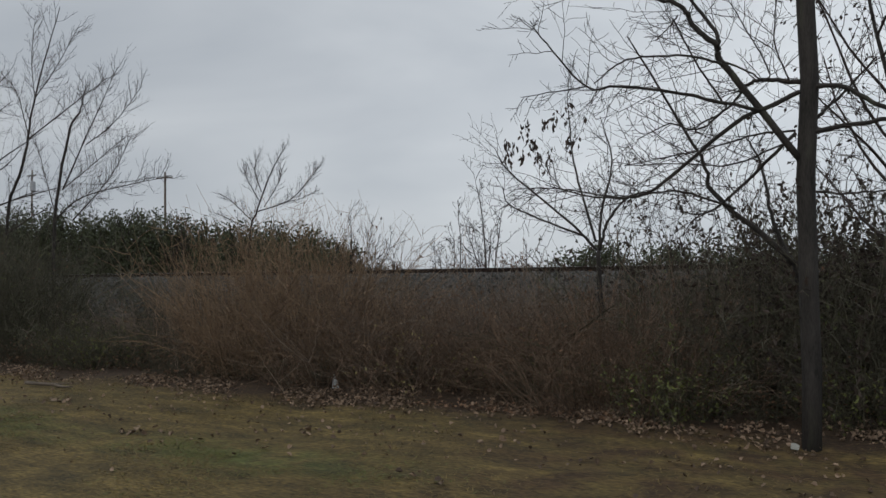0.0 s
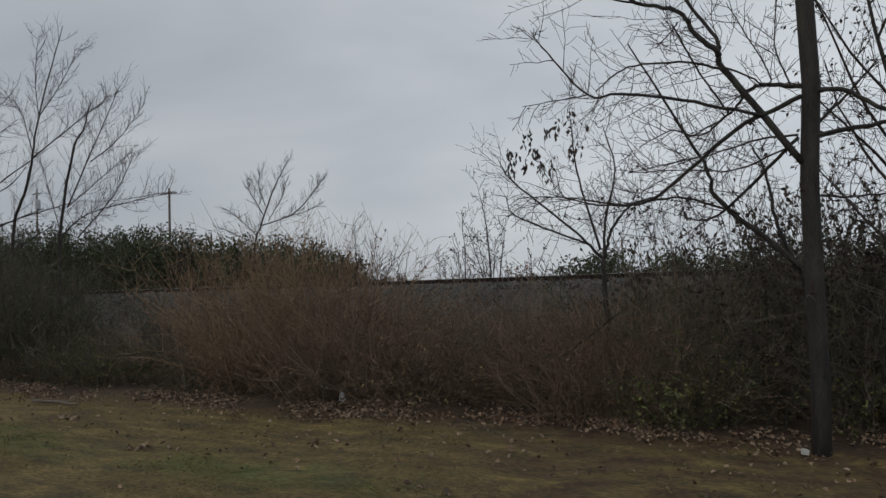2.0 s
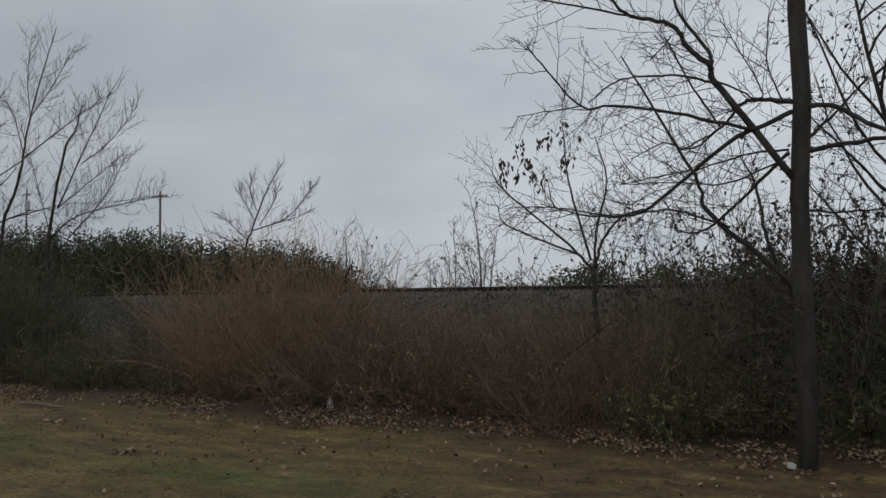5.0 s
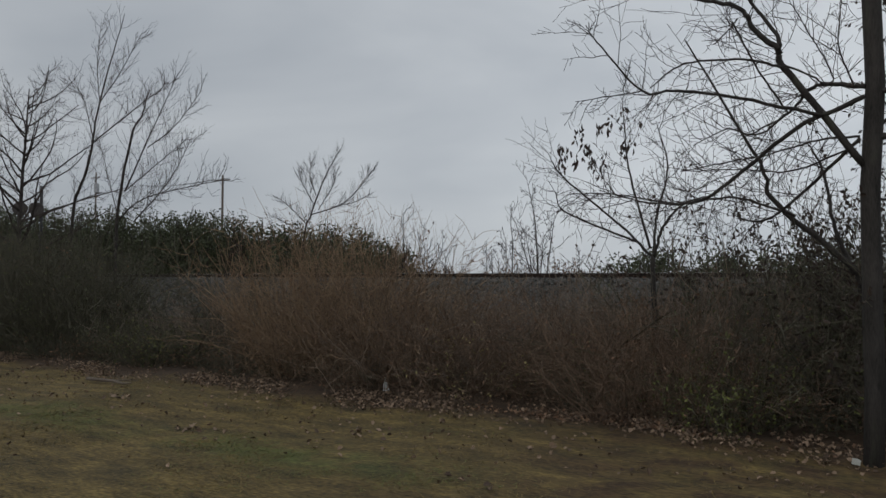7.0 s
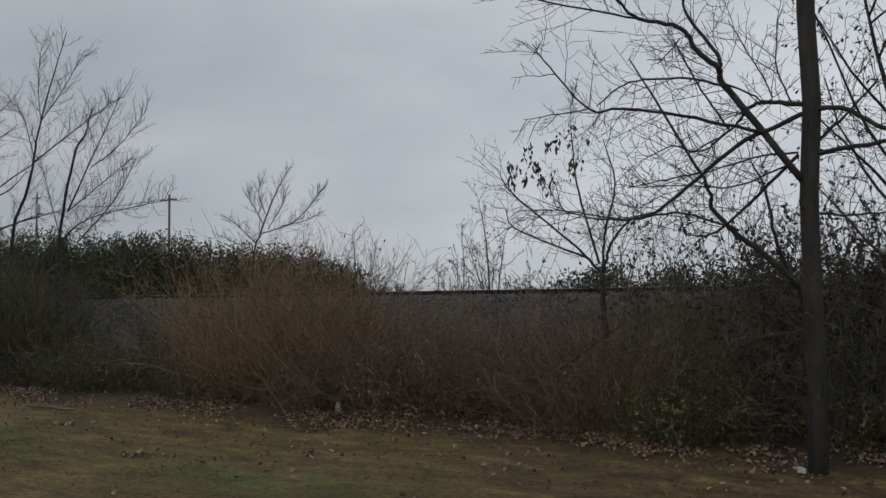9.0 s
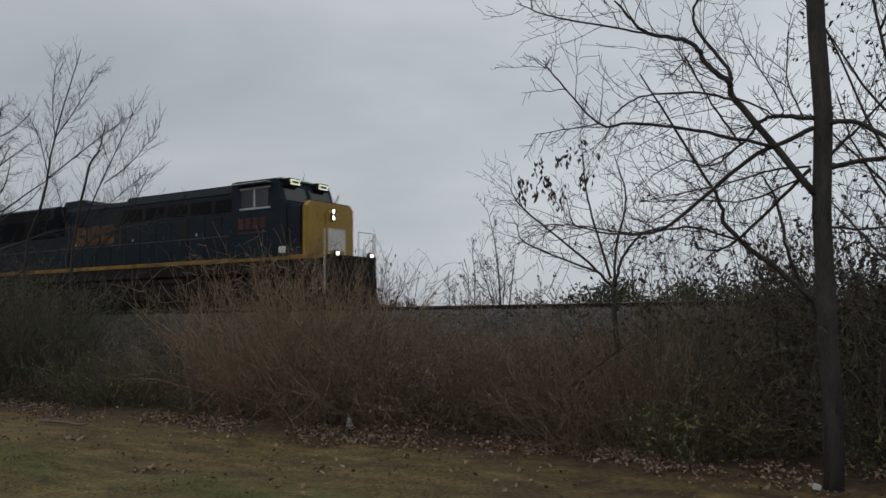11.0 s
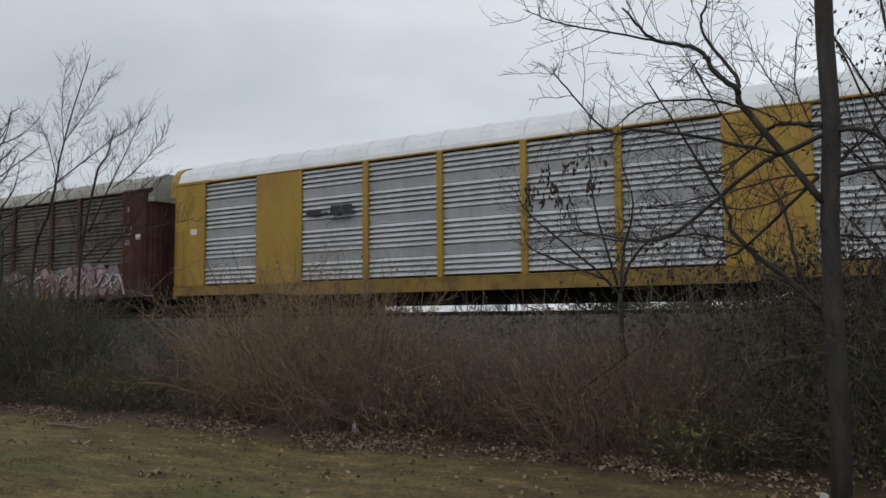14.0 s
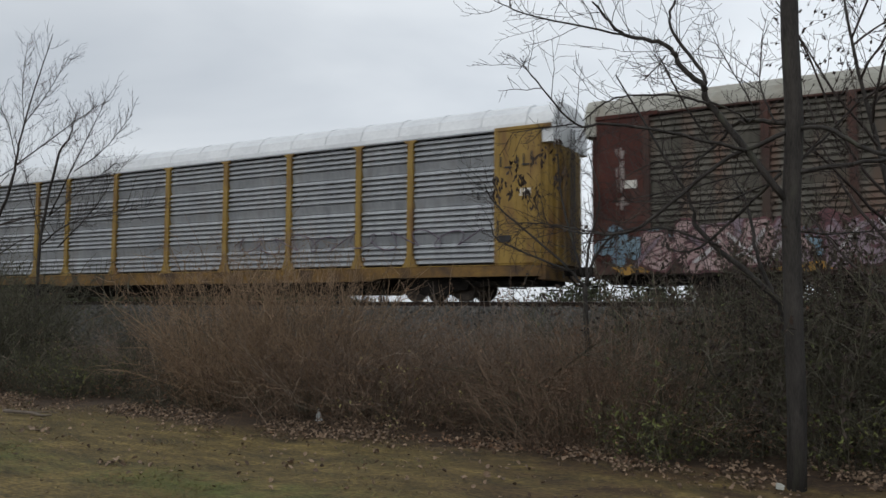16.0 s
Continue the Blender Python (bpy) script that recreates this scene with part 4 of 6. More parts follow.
# ---- lawn cover ----
def build_grass():
    r = np.random.default_rng(41)
    for name, count, material, green in (("grass", 105000, BLADE, False), ("green_grass", 20000, BLADE_GREEN, True)):
        x = r.uniform(-15.5, 2.0, count)
        y = np.where(r.random(count) < 0.35, r.uniform(2.6, 5.4, count), r.uniform(4.4, 8.9, count))
        if green:
            x = np.where(r.random(count) < 0.5, r.normal(-5.2, 0.9, count), r.normal(-9.9, 1.2, count))
            y = 5.4 + r.normal(0, 0.28, count) + 0.1 * np.sin(x * 1.8)
            loose = r.random(count) < 0.14
            y[loose] = r.uniform(3.2, 8.0, loose.sum())
        thin = np.clip((9.0 - y - 0.5 * np.sin(x * 1.3) - 0.35 * np.sin(x * 3.7)) / 1.4, 0.04, 1)
        clump = 0.55 + 0.45 * np.sin(x * 2.1 + 1.7 * np.sin(y * 2.9)) * np.sin(y * 3.3 + np.sin(x * 3.1))
        keep = (r.random(count) < thin * (0.35 + 0.65 * clump) * np.interp(x, [-5.0, -2.5], [1.0, 0.4])) & (x > -2.6 * y + 1 - 3)
        x, y = x[keep], y[keep]
        n = len(x)
        z = bank(x, y)
        a, lean = r.uniform(0, 6.283, n), r.uniform(0.03, 0.085, n)
        h, w = r.uniform(0.004, 0.018, n) * (0.6 + 0.6 * clump[keep]), r.uniform(0.003, 0.006, n)
        c, s = np.cos(a), np.sin(a)
        v = np.empty((n, 3, 3))
        v[:, 0] = np.stack([x - w * s, y + w * c, z - 0.004], 1)
        v[:, 1] = np.stack([x + w * s, y - w * c, z - 0.004], 1)
        v[:, 2] = np.stack([x + lean * c, y + lean * s, z + h], 1)
        me = bpy.data.meshes.new(name)
        me.vertices.add(3 * n)
        me.loops.add(3 * n)
        me.polygons.add(n)
        me.vertices.foreach_set("co", v.ravel())
        me.loops.foreach_set("vertex_index", np.arange(3 * n))
        me.polygons.foreach_set("loop_start", np.arange(0, 3 * n, 3))
        me.materials.append(material)
        me.update(calc_edges=True)
        me.validate()
        tagged(new(name, me), "short green grass in streaks on the lawn" if green else "short tan and straw-coloured grass of the lawn", "grass", kind="stuff")


build_grass()


def build_litter():
    """Fallen leaves: thick along the brush, thinly strewn over the lawn, each curled."""
    r, g = np.random.default_rng(42), Geo()

    def lay(x, y, size, g=g):
        z = float(bank(x, y)) + r.uniform(0.004, 0.035)
        m = np.array(Euler((r.normal(0, 0.45), r.normal(0, 0.45), r.uniform(0, 6.28))).to_matrix())
        s, c = size, r.uniform(0.1, 0.45) * size
        w = s * r.uniform(0.28, 0.4)
        v = np.array([[-s / 2, 0, 0], [-s / 6, w, c], [s / 4, w * 0.9, c], [s / 2, 0, c * 0.4], [s / 4, -w * 0.9, c], [-s / 6, -w, c], [0.05 * s, 0, 0]])
        g.add(v @ m.T + (x, y, z), [(0, 6, 1), (1, 6, 2), (2, 6, 3), (3, 6, 4), (4, 6, 5), (5, 6, 0)])

    for _ in range(15000):
        x = r.uniform(-17.5, 1.5)
        y = 8.45 + 0.15 * math.sin(x * 1.1) + r.normal(0, 0.34) + abs(r.normal(0, 0.35))
        if math.sin(x * 1.9 + 2.0 * math.sin(y * 2.3)) + math.sin(x * 4.3 + y * 3.1) * 0.7 > r.uniform(-1.2, 1.6) + (0.4 if x < -11 else 0):
            lay(x, y, r.uniform(0.024, 0.064))
    for _ in range(430):
        lay(r.uniform(-14, 1.2), 8.3 - abs(r.normal(0, 1.7)), r.uniform(0.025, 0.062))
    for _ in range(26):
        cx, cy = r.uniform(-11, 0.0), r.uniform(5.2, 7.6)
        for _ in range(r.integers(3, 9)):
            lay(cx + r.normal(0, 0.2), cy + r.normal(0, 0.09), r.uniform(0.03, 0.065))
    for cx, cy, k in ((-7.2, 5.9, 16), (-9.6, 6.6, 8), (-3.4, 6.9, 5), (-5.5, 6.9, 9)):
        for _ in range(k):
            lay(cx + r.normal(0, 0.16), cy + r.normal(0, 0.1), r.uniform(0.05, 0.095))
    fresh = Geo()
    for _ in range(420):
        x = r.normal(-3.7, 1.1)
        lay(x, 8.3 + 0.15 * math.sin(x * 1.1) + abs(r.normal(0, 0.3)), r.uniform(0.03, 0.065), fresh)
    tagged(part("fresh_leaves", fresh, LITTER_ORANGE), "warm brown fallen leaves heaped along the brush", "leaves", kind="stuff")
    tagged(part("fallen_leaves", g, LITTER), "brown curled fallen leaves along the brush and strewn on the lawn", "leaves", kind="stuff")


build_litter()

# a crumpled cup, a scrap and a stick
cup = thing("paper_scrap", "crumpled pale paper scrap standing in the leaves", "litter", (-7.12, 9.2, 0.03))
cup.scale = (0.5, 0.5, 0.68)
outward(part("sheet", Geo().add([(-0.10, 0, 0), (0.10, 0.03, 0), (0.06, 0.05, 0.12), (-0.05, 0.02, 0.30), (-0.09, 0.02, 0.16), (-0.08, 0.06, 0), (0.09, 0.09, 0), (0.05, 0.09, 0.11), (-0.05, 0.045, 0.29), (-0.08, 0.06, 0.15)],
                                  [(0, 1, 2, 4), (4, 2, 3), (5, 9, 7, 6), (9, 8, 7), (0, 4, 9, 5), (4, 3, 8, 9), (3, 2, 7, 8), (2, 1, 6, 7), (1, 0, 5, 6)]), GREY_PAPER, cup, "grey-white crumpled sheet"))
card = thing("paper_card", "small torn white card standing in the leaves by the tree's foot", "litter", (-1.0, 7.95, 0.01))
card.scale = (0.68, 0.68, 0.68)
card.rotation_euler = (radians(-14), radians(9), radians(12))
face = [(-0.052, 0.0, 0.0), (0.05, 0.004, 0.0), (0.055, 0.0, 0.062), (0.01, 0.006, 0.082), (-0.05, 0.002, 0.078)]
outward(part("sheet", Geo().add(face + [(x, y + 0.012, z) for x, y, z in face], [(0, 1, 2, 3, 4), (9, 8, 7, 6, 5)] + [(k, k + 5, (k + 1) % 5 + 5, (k + 1) % 5) for k in range(5)]), PAPER, card))
twig_ob = thing("fallen_branch", "bleached fallen branch lying on the lawn", "branch", (-11.2, 7.55, 0.03))
part("branch", Geo().tube([(-0.55, 0.05, 0.02), (-0.2, 0, 0.03), (0.15, 0.02, 0.035), (0.5, -0.06, 0.03), (0.7, -0.05, 0.05)], [0.03, 0.028, 0.024, 0.018, 0.008], 7, cap=True), STICK, twig_ob, smooth=True)
part("side_shoot", Geo().tube([(0.1, 0.02, 0.035), (0.35, 0.15, 0.05), (0.5, 0.2, 0.04)], [0.014, 0.01, 0.005], 5, cap=True), STICK, twig_ob)


# ---- train ----
YELLOW = mat("weathered_yellow_paint", (0.20, 0.124, 0.026), (0.285, 0.184, 0.045), 1.6, 0.6, bump=0.08, stretch=(1.6, 1, 0.45), dirt=(0.13, 0.066, 0.026), dirt_amount=0.64)
SILL_DIRTY = mat("soot_brown_yellow_sill", (0.10, 0.055, 0.02), (0.20, 0.115, 0.03), 1.6, 0.75, bump=0.1, dirt=(0.05, 0.032, 0.022), dirt_amount=0.65)
SILL_YELLOW = mat("dusty_yellow_sill", (0.15, 0.094, 0.018), (0.23, 0.145, 0.028), 1.6, 0.6, bump=0.08, stretch=(1.2, 1, 1), dirt=(0.09, 0.056, 0.022), dirt_amount=0.6)
YELLOW_CLEAN = mat("yellow_paint", (0.25, 0.156, 0.019), (0.315, 0.199, 0.034), 1.6, 0.5, bump=0.05, stretch=(1.5, 1, 0.4), dirt=(0.235, 0.115, 0.032), dirt_amount=0.5)
STRIPE = mat("dirty_yellow_stripe", (0.14, 0.072, 0.012), (0.24, 0.135, 0.020), 2.0, 0.6, bump=0.05, dirt=(0.07, 0.04, 0.02), dirt_amount=0.55)
VENT = mat("black_screen_mesh", (0.003, 0.0035, 0.0042), (0.0075, 0.0085, 0.0095), 6.0, 0.8, bump=0.2, spec=0.1)
YELLOW_DARK = mat("locomotive_yellow", (0.235, 0.142, 0.016), (0.300, 0.188, 0.026), 2.0, 0.5, bump=0.05, dirt=(0.16, 0.10, 0.04), dirt_amount=0.35)
PANEL_OLD = mat("grimy_galvanised_panel", (0.090, 0.092, 0.090), (0.171, 0.176, 0.171), 0.8, 0.55, metal=0.35, bump=0.1, stretch=(1.6, 1, 0.35), dirt=(0.13, 0.115, 0.095), dirt_amount=0.55)
PANEL_NEW = mat("bright_galvanised_panel", (0.34, 0.35, 0.365), (0.46, 0.472, 0.483), 0.8, 0.45, metal=0.3, bump=0.05, stretch=(1.6, 1, 0.35), dirt=(0.42, 0.43, 0.44), dirt_amount=0.3)
PANEL_MID = mat("dull_galvanised_panel", (0.225, 0.236, 0.248), (0.348, 0.359, 0.371), 0.8, 0.5, metal=0.35, bump=0.08, stretch=(1.6, 1, 0.35), dirt=(0.22, 0.21, 0.2), dirt_amount=0.4)
PANEL_RUST = mat("grimy_olive_panel", (0.050, 0.047, 0.038), (0.112, 0.104, 0.085), 0.8, 0.8, bump=0.15, stretch=(1.6, 1, 0.25), dirt=(0.12, 0.065, 0.045), dirt_amount=0.5)
ROOF_OLD = mat("grey_roof_sheet", (0.206, 0.209, 0.206), (0.298, 0.303, 0.303), 1.0, 0.6, metal=0.2, bump=0.05, dirt=(0.24, 0.225, 0.2), dirt_amount=0.4)
ROOF_NEW = mat("white_roof_sheet", (0.54, 0.555, 0.57), (0.66, 0.675, 0.683), 1.0, 0.5, metal=0.1, bump=0.04)
ROOF_CREAM = mat("stained_cream_roof_sheet", (0.231, 0.224, 0.190), (0.340, 0.333, 0.292), 1.0, 0.75, bump=0.06, dirt=(0.22, 0.19, 0.15), dirt_amount=0.4)
OXIDE = mat("red_oxide_paint", (0.033, 0.008, 0.006), (0.067, 0.019, 0.012), 1.5, 0.75, bump=0.1, dirt=(0.075, 0.04, 0.03), dirt_amount=0.45)
STAINED = mat("sooty_red_oxide", (0.036, 0.022, 0.018), (0.085, 0.042, 0.033), 1.2, 0.85, bump=0.1, stretch=(1.6, 1, 0.4), dirt=(0.055, 0.042, 0.033), dirt_amount=0.55)
BLUE = mat("dark_blue_paint", (0.0052, 0.0095, 0.0140), (0.0115, 0.0185, 0.0270), 1.3, 0.6, bump=0.05, dirt=(0.015, 0.014, 0.012), dirt_amount=0.4, spec=0.12)
EMBLEM = mat("faded_orange_emblem", (0.050, 0.022, 0.009), (0.098, 0.046, 0.015), 2.5, 0.7, bump=0.0)
GRIME = mat("sooty_steel", (0.007, 0.0065, 0.0055), (0.026, 0.022, 0.019), 3.0, 0.9, bump=0.3, spec=0.12)
WHEEL_STEEL = mat("brown_wheel_steel", (0.03, 0.024, 0.02), (0.09, 0.07, 0.055), 4.0, 0.6, metal=0.5)
LOGO = mat("faded_orange_yellow_marking", (0.115, 0.058, 0.010), (0.177, 0.097, 0.017), 2.5, 0.6, bump=0.0)
MARK_FADED = mat("faded_pale_paint", (0.10, 0.07, 0.065), (0.30, 0.27, 0.25), 14.0, 0.8, bump=0.0)
MARK_DARK = mat("black_stencil_marking", (0.015, 0.015, 0.016), (0.04, 0.04, 0.042), 8.0, 0.7, bump=0.0)
MARK_PALE = mat("pale_stencil_marking", (0.42, 0.40, 0.36), (0.62, 0.6, 0.55), 8.0, 0.7, bump=0.0)
PINK = mat("pink_spray_paint", (0.22, 0.135, 0.13), (0.37, 0.28, 0.27), 2.0, 0.7, bump=0.0)
SPRAY_BLUE = mat("pale_blue_spray_paint", (0.078, 0.130, 0.176), (0.169, 0.234, 0.273), 2.0, 0.7, bump=0.0)
SPRAY_WHITE = mat("white_spray_paint", (0.279, 0.260, 0.260), (0.446, 0.422, 0.415), 2.0, 0.7, bump=0.0)
SPRAY_MAUVE = mat("mauve_spray_paint", (0.13, 0.095, 0.115), (0.25, 0.195, 0.22), 2.0, 0.7, bump=0.0)
SPRAY_MAUVE_DARK = mat("dark_mauve_spray_paint", (0.09, 0.07, 0.095), (0.16, 0.13, 0.16), 2.0, 0.7, bump=0.0)
SPRAY_GOLD = mat("golden_spray_paint", (0.19, 0.10, 0.02), (0.30, 0.17, 0.035), 2.0, 0.7, bump=0.0)
SPRAY_DARK = mat("maroon_spray_paint", (0.05, 0.025, 0.03), (0.14, 0.06, 0.065), 2.0, 0.7, bump=0.0)


def glass_material():
    m = bpy.data.materials.new("cab_glass")
    m.use_nodes = True
    b = m.node_tree.nodes["Principled BSDF"]
    b.inputs["Base Color"].default_value = (0.012, 0.014, 0.016, 1)
    b.inputs["Roughness"].default_value, b.inputs["IOR"].default_value = 0.15, 1.45
    return m


def lamp_material(name, colour, strength):
    m = bpy.data.materials.new(name)
    m.use_nodes = True
    b = m.node_tree.nodes["Principled BSDF"]
    b.inputs["Emission Color"].default_value = (*colour, 1)
    b.inputs["Emission Strength"].default_value = strength
    return m


GLASS = glass_material()
HEADLIGHT = lamp_material("lit_headlight", (1.0, 0.93, 0.75), 4.0)
NUMBER_LIGHT = lamp_material("lit_number_board", (0.85, 0.9, 0.5), 0.55)
HALF, EAVE, PANEL_TOP, PANEL_LOW = 13.85, 5.16, 5.09, 1.09


def rib_profile(low, top, depth=0.06):
    """Ribbed side sheet seen end-on: bundles of rounded ribs with deep slots between them, and smooth bands between the bundles."""
    k, z = depth / 0.06, low
    pts, unit = [(-0.09, low), (-0.05 * k, low)], (top - low) / 3.84
    for count in (4, 5, 5, 4):
        for _ in range(count):
            p = 0.165 * unit
            pts += [(-0.05 * k, z + 0.30 * p), (0.08 * k, z + 0.34 * p), (0.08 * k, z + 0.44 * p), (0.018 * k, z + 0.96 * p), (-0.05 * k, z + p)]
            z += p
        if z < top - 0.2:
            pts += [(0.012 * k, z + 0.01), (0.03 * k, z + 0.10 * unit), (0.056 * k, z + 0.20 * unit), (0.076 * k, z + 0.28 * unit), (-0.05 * k, z + 0.29 * unit)]
            z += 0.29 * unit
    return [(y, min(zz, top)) for y, zz in pts] + [(-0.05 * k, top), (-0.09, top)]


def truck(parent, x, wheelbase, radius, axles=2):
    t = part("truck", Geo().box(x - 0.25, x + 0.25, -1.05, 1.05, 0.5, 0.72, 0.03), GRIME, parent)
    span = wheelbase * (axles - 1) / 2
    for s in (-1, 1):
        y = s * 1.02
        prof = [(x - span - 0.35, 0.62), (x - span - 0.25, 0.36), (x - span + 0.15, 0.34), (x - 0.4, 0.18), (x + 0.4, 0.18), (x + span - 0.15, 0.34), (x + span + 0.25, 0.36), (x + span + 0.35, 0.62), (x + 0.5, 0.72), (x - 0.5, 0.72)]
        outward(part("side_frame", Geo().extrude(prof, y - 0.08, y + 0.08, axis=1), GRIME, t))
        for k in range(-1, 2):
            part("spring", Geo().tube([(x + k * 0.17, y - s * 0.02, 0.24), (x + k * 0.17, y - s * 0.02, 0.5)], 0.07, 8, cap=True), WHEEL_STEEL, t)
    for k in range(axles):
        ax = x - span + k * wheelbase
        w = Geo().tube([(ax, -0.9, radius), (ax, 0.9, radius)], 0.08, 8, cap=True)
        for s in (-1, 1):
            w.tube([(ax, s * 0.68, radius), (ax, s * 0.70, radius), (ax, s * 0.715, radius), (ax, s * 0.82, radius)], [radius + 0.025, radius + 0.025, radius, radius - 0.01], 24, cap=True)
        part("wheelset", w, WHEEL_STEEL, t)
    return t


def coupler(parent, x, way):
    g = Geo().box(min(x, x + way * 0.5), max(x, x + way * 0.5), -0.09, 0.09, 0.78, 0.98, 0.02)
    g.box(min(x + way * 0.5, x + way * 0.78), max(x + way * 0.5, x + way * 0.78), -0.17, 0.15, 0.74, 1.04, 0.04)
    part("coupler", g, GRIME, parent)
    part("air_hose", Geo().tube([(x, 0.35, 0.8), (x + way * 0.3, 0.36, 0.5), (x + way * 0.65, 0.3, 0.45), (x + way * 0.78, 0.15, 0.6)], 0.03, 6, cap=True), GRIME, parent)


def ladder(parent, x, side, z0, z1, steps, material, y, width=0.42):
    l = part("ladder", Geo().tube([(x - width / 2, y, z0), (x - width / 2, y, z1)], 0.018, 6, cap=True).tube([(x + width / 2, y, z0), (x + width / 2, y, z1)], 0.018, 6, cap=True), material, parent)
    for k in range(steps):
        z = z0 + (z1 - z0) * (k + 0.5) / steps
        part("rung", Geo().tube([(x - width / 2, y, z), (x + width / 2, y, z)], 0.014, 6, cap=True), material, l)
    return l


def autorack(label, posts, wide, end_width, panel_mat, frame_mat, roof_mat, end_mat, flared=True, roof_trim=None, gable_mat=None, door_mat=None, rise=0.73, bulge=0.36, ribs=0.06, sill_mat=None):
    """An enclosed automobile carrier: side sill, posts, ribbed side sheets, yellow panels, curved roof, end doors, trucks."""
    car = thing("autorack_car", label, "railway car", (0, TRACK_Y, RAIL_Z), "autorack cars")
    edge = HALF - end_width
    for s in (-1, 1):
        y = s * 1.5
        # sill, deeper between the trucks
        prof = [(-HALF, 0.74), (-8.4, 0.74), (-7.8, 0.64), (7.8, 0.64), (8.4, 0.74), (HALF, 0.74), (HALF, PANEL_LOW - 0.03), (-HALF, PANEL_LOW - 0.03)]
        sill = outward(part("side_sill", Geo().extrude(prof, y - 0.06, y + 0.06, axis=1), sill_mat or frame_mat, car))
        part("sill_flange", Geo().box(-HALF, HALF, y - 0.08, y + 0.08, PANEL_LOW - 0.03, PANEL_LOW, 0.01), frame_mat, sill)
        part("top_rail", Geo().box(-HALF, HALF, y - 0.05, y + 0.05, PANEL_TOP, EAVE, 0.02), roof_trim or frame_mat, car)
        # ribbed sheets between consecutive posts
        cuts = sorted([-edge, *[c for a, b in wide for c in (a, b)], *posts, edge])
        for a, b in zip(cuts[:-1], cuts[1:]):
            mid = (a + b) / 2
            if any(w0 < mid < w1 for w0, w1 in wide):
                part("plain_panel", Geo().box(a, b, y - 0.045, y + 0.045, PANEL_LOW, PANEL_TOP, 0.02), frame_mat, car, "flat yellow panel")
                continue
            pr = [(y + s * (p - 0.07), z) for p, z in rib_profile(PANEL_LOW + 0.02, PANEL_TOP - 0.03, ribs)]
            outward(part("ribbed_panel", Geo().extrude(pr, a + 0.01, b - 0.01), panel_mat, car))
        for x in posts:
            g = Geo().box(x - 0.11, x + 0.11, y - 0.075, y + 0.075, PANEL_LOW, PANEL_TOP + 0.02, 0.015)
            if flared:
                for zz, up in ((PANEL_LOW, 1), (PANEL_TOP + 0.02, -1)):
                    fl = [(x - 0.26, zz), (x + 0.26, zz), (x + 0.115, zz + up * (0.34 if up > 0 else 0.1)), (x - 0.115, zz + up * (0.34 if up > 0 else 0.1))]
                    g.extrude(fl, y - 0.07, y + 0.07, axis=1)
            outward(part("post", g, frame_mat, car))
        for x0 in (-HALF, edge):
            e = part("end_panel", Geo().box(x0, x0 + end_width, y - 0.06, y + 0.06, PANEL_LOW, PANEL_TOP, 0.03), end_mat, car)
            for k in (0.03, 0.42, 0.9):
                part("stiffener", Geo().box(x0 + end_width * k, x0 + end_width * k + 0.07, y + s * 0.06 - 0.02, y + s * 0.06 + 0.02, PANEL_LOW + 0.04, PANEL_TOP - 0.05, 0.01), end_mat, e)
            part("edge_post", Geo().box((x0 + end_width - 0.14) if x0 < 0 else x0 - 0.03, (x0 + end_width + 0.03) if x0 < 0 else x0 + 0.14, y - 0.085, y + 0.085, PANEL_LOW + 0.02, PANEL_TOP, 0.015), frame_mat, e)
            part("top_plate", Geo().box(x0 - 0.02, x0 + end_width + 0.3, y - 0.09, y + 0.09, PANEL_TOP - 0.02, PANEL_TOP + 0.1, 0.015), end_mat, e)
            part("marking", Geo().box(x0 + end_width * 0.55, x0 + end_width * 0.55 + 0.34, y + s * 0.062, y + s * 0.066, 3.1, 3.32, 0.001), MARK_PALE, e)
            ladder(car, x0 + (0.35 if x0 < 0 else end_width - 0.35), s, 1.0, 3.3, 7, end_mat, y + s * 0.13)
    shape = [(-1.5, 0.0), (-1.49, 0.16), (-1.38, 0.52), (-1.15, 0.79), (-0.8, 0.945), (0, 1.0)]
    roof = [(a, EAVE + b * rise) for a, b in shape] + [(-a, EAVE + b * rise) for a, b in shape[-2::-1]]
    outward(part("roof", Geo().extrude(roof, -HALF + 0.5, HALF - 0.5), roof_mat, car))
    for k in range(1, 18):
        x = -HALF + 0.5 + k * (2 * HALF - 1.0) / 18
        seam = [(a * 1.006, EAVE + (b - EAVE) * 1.012) for a, b in roof[1:-1]]
        part("roof_seam", Geo().tube([(x, a, b) for a, b in seam], 0.014, 4), roof_mat, car)
    for s in (-1, 1):
        # rounded roof cap and the two folding end doors
        x0, x1 = s * (HALF - 0.5), s * (HALF - 0.04)
        cap = [(a * 0.97, EAVE - 0.02 + (b - EAVE) * 0.96) for a, b in roof]
        outward(part("roof_cap", Geo().extrude(cap, min(x0, x1), max(x0, x1)), roof_mat, car))
        gable = [(a * 0.985, max(b, EAVE - 0.02) - 0.01) for a, b in roof[1:-1]]
        gable = [(-1.47, EAVE - 0.5)] + gable + [(1.47, EAVE - 0.5)]
        outward(part("end_gable", Geo().extrude(gable, min(s * (HALF - 0.02), s * (HALF + bulge)), max(s * (HALF - 0.02), s * (HALF + bulge))), gable_mat, car, "flat plate closing the roof's end"))
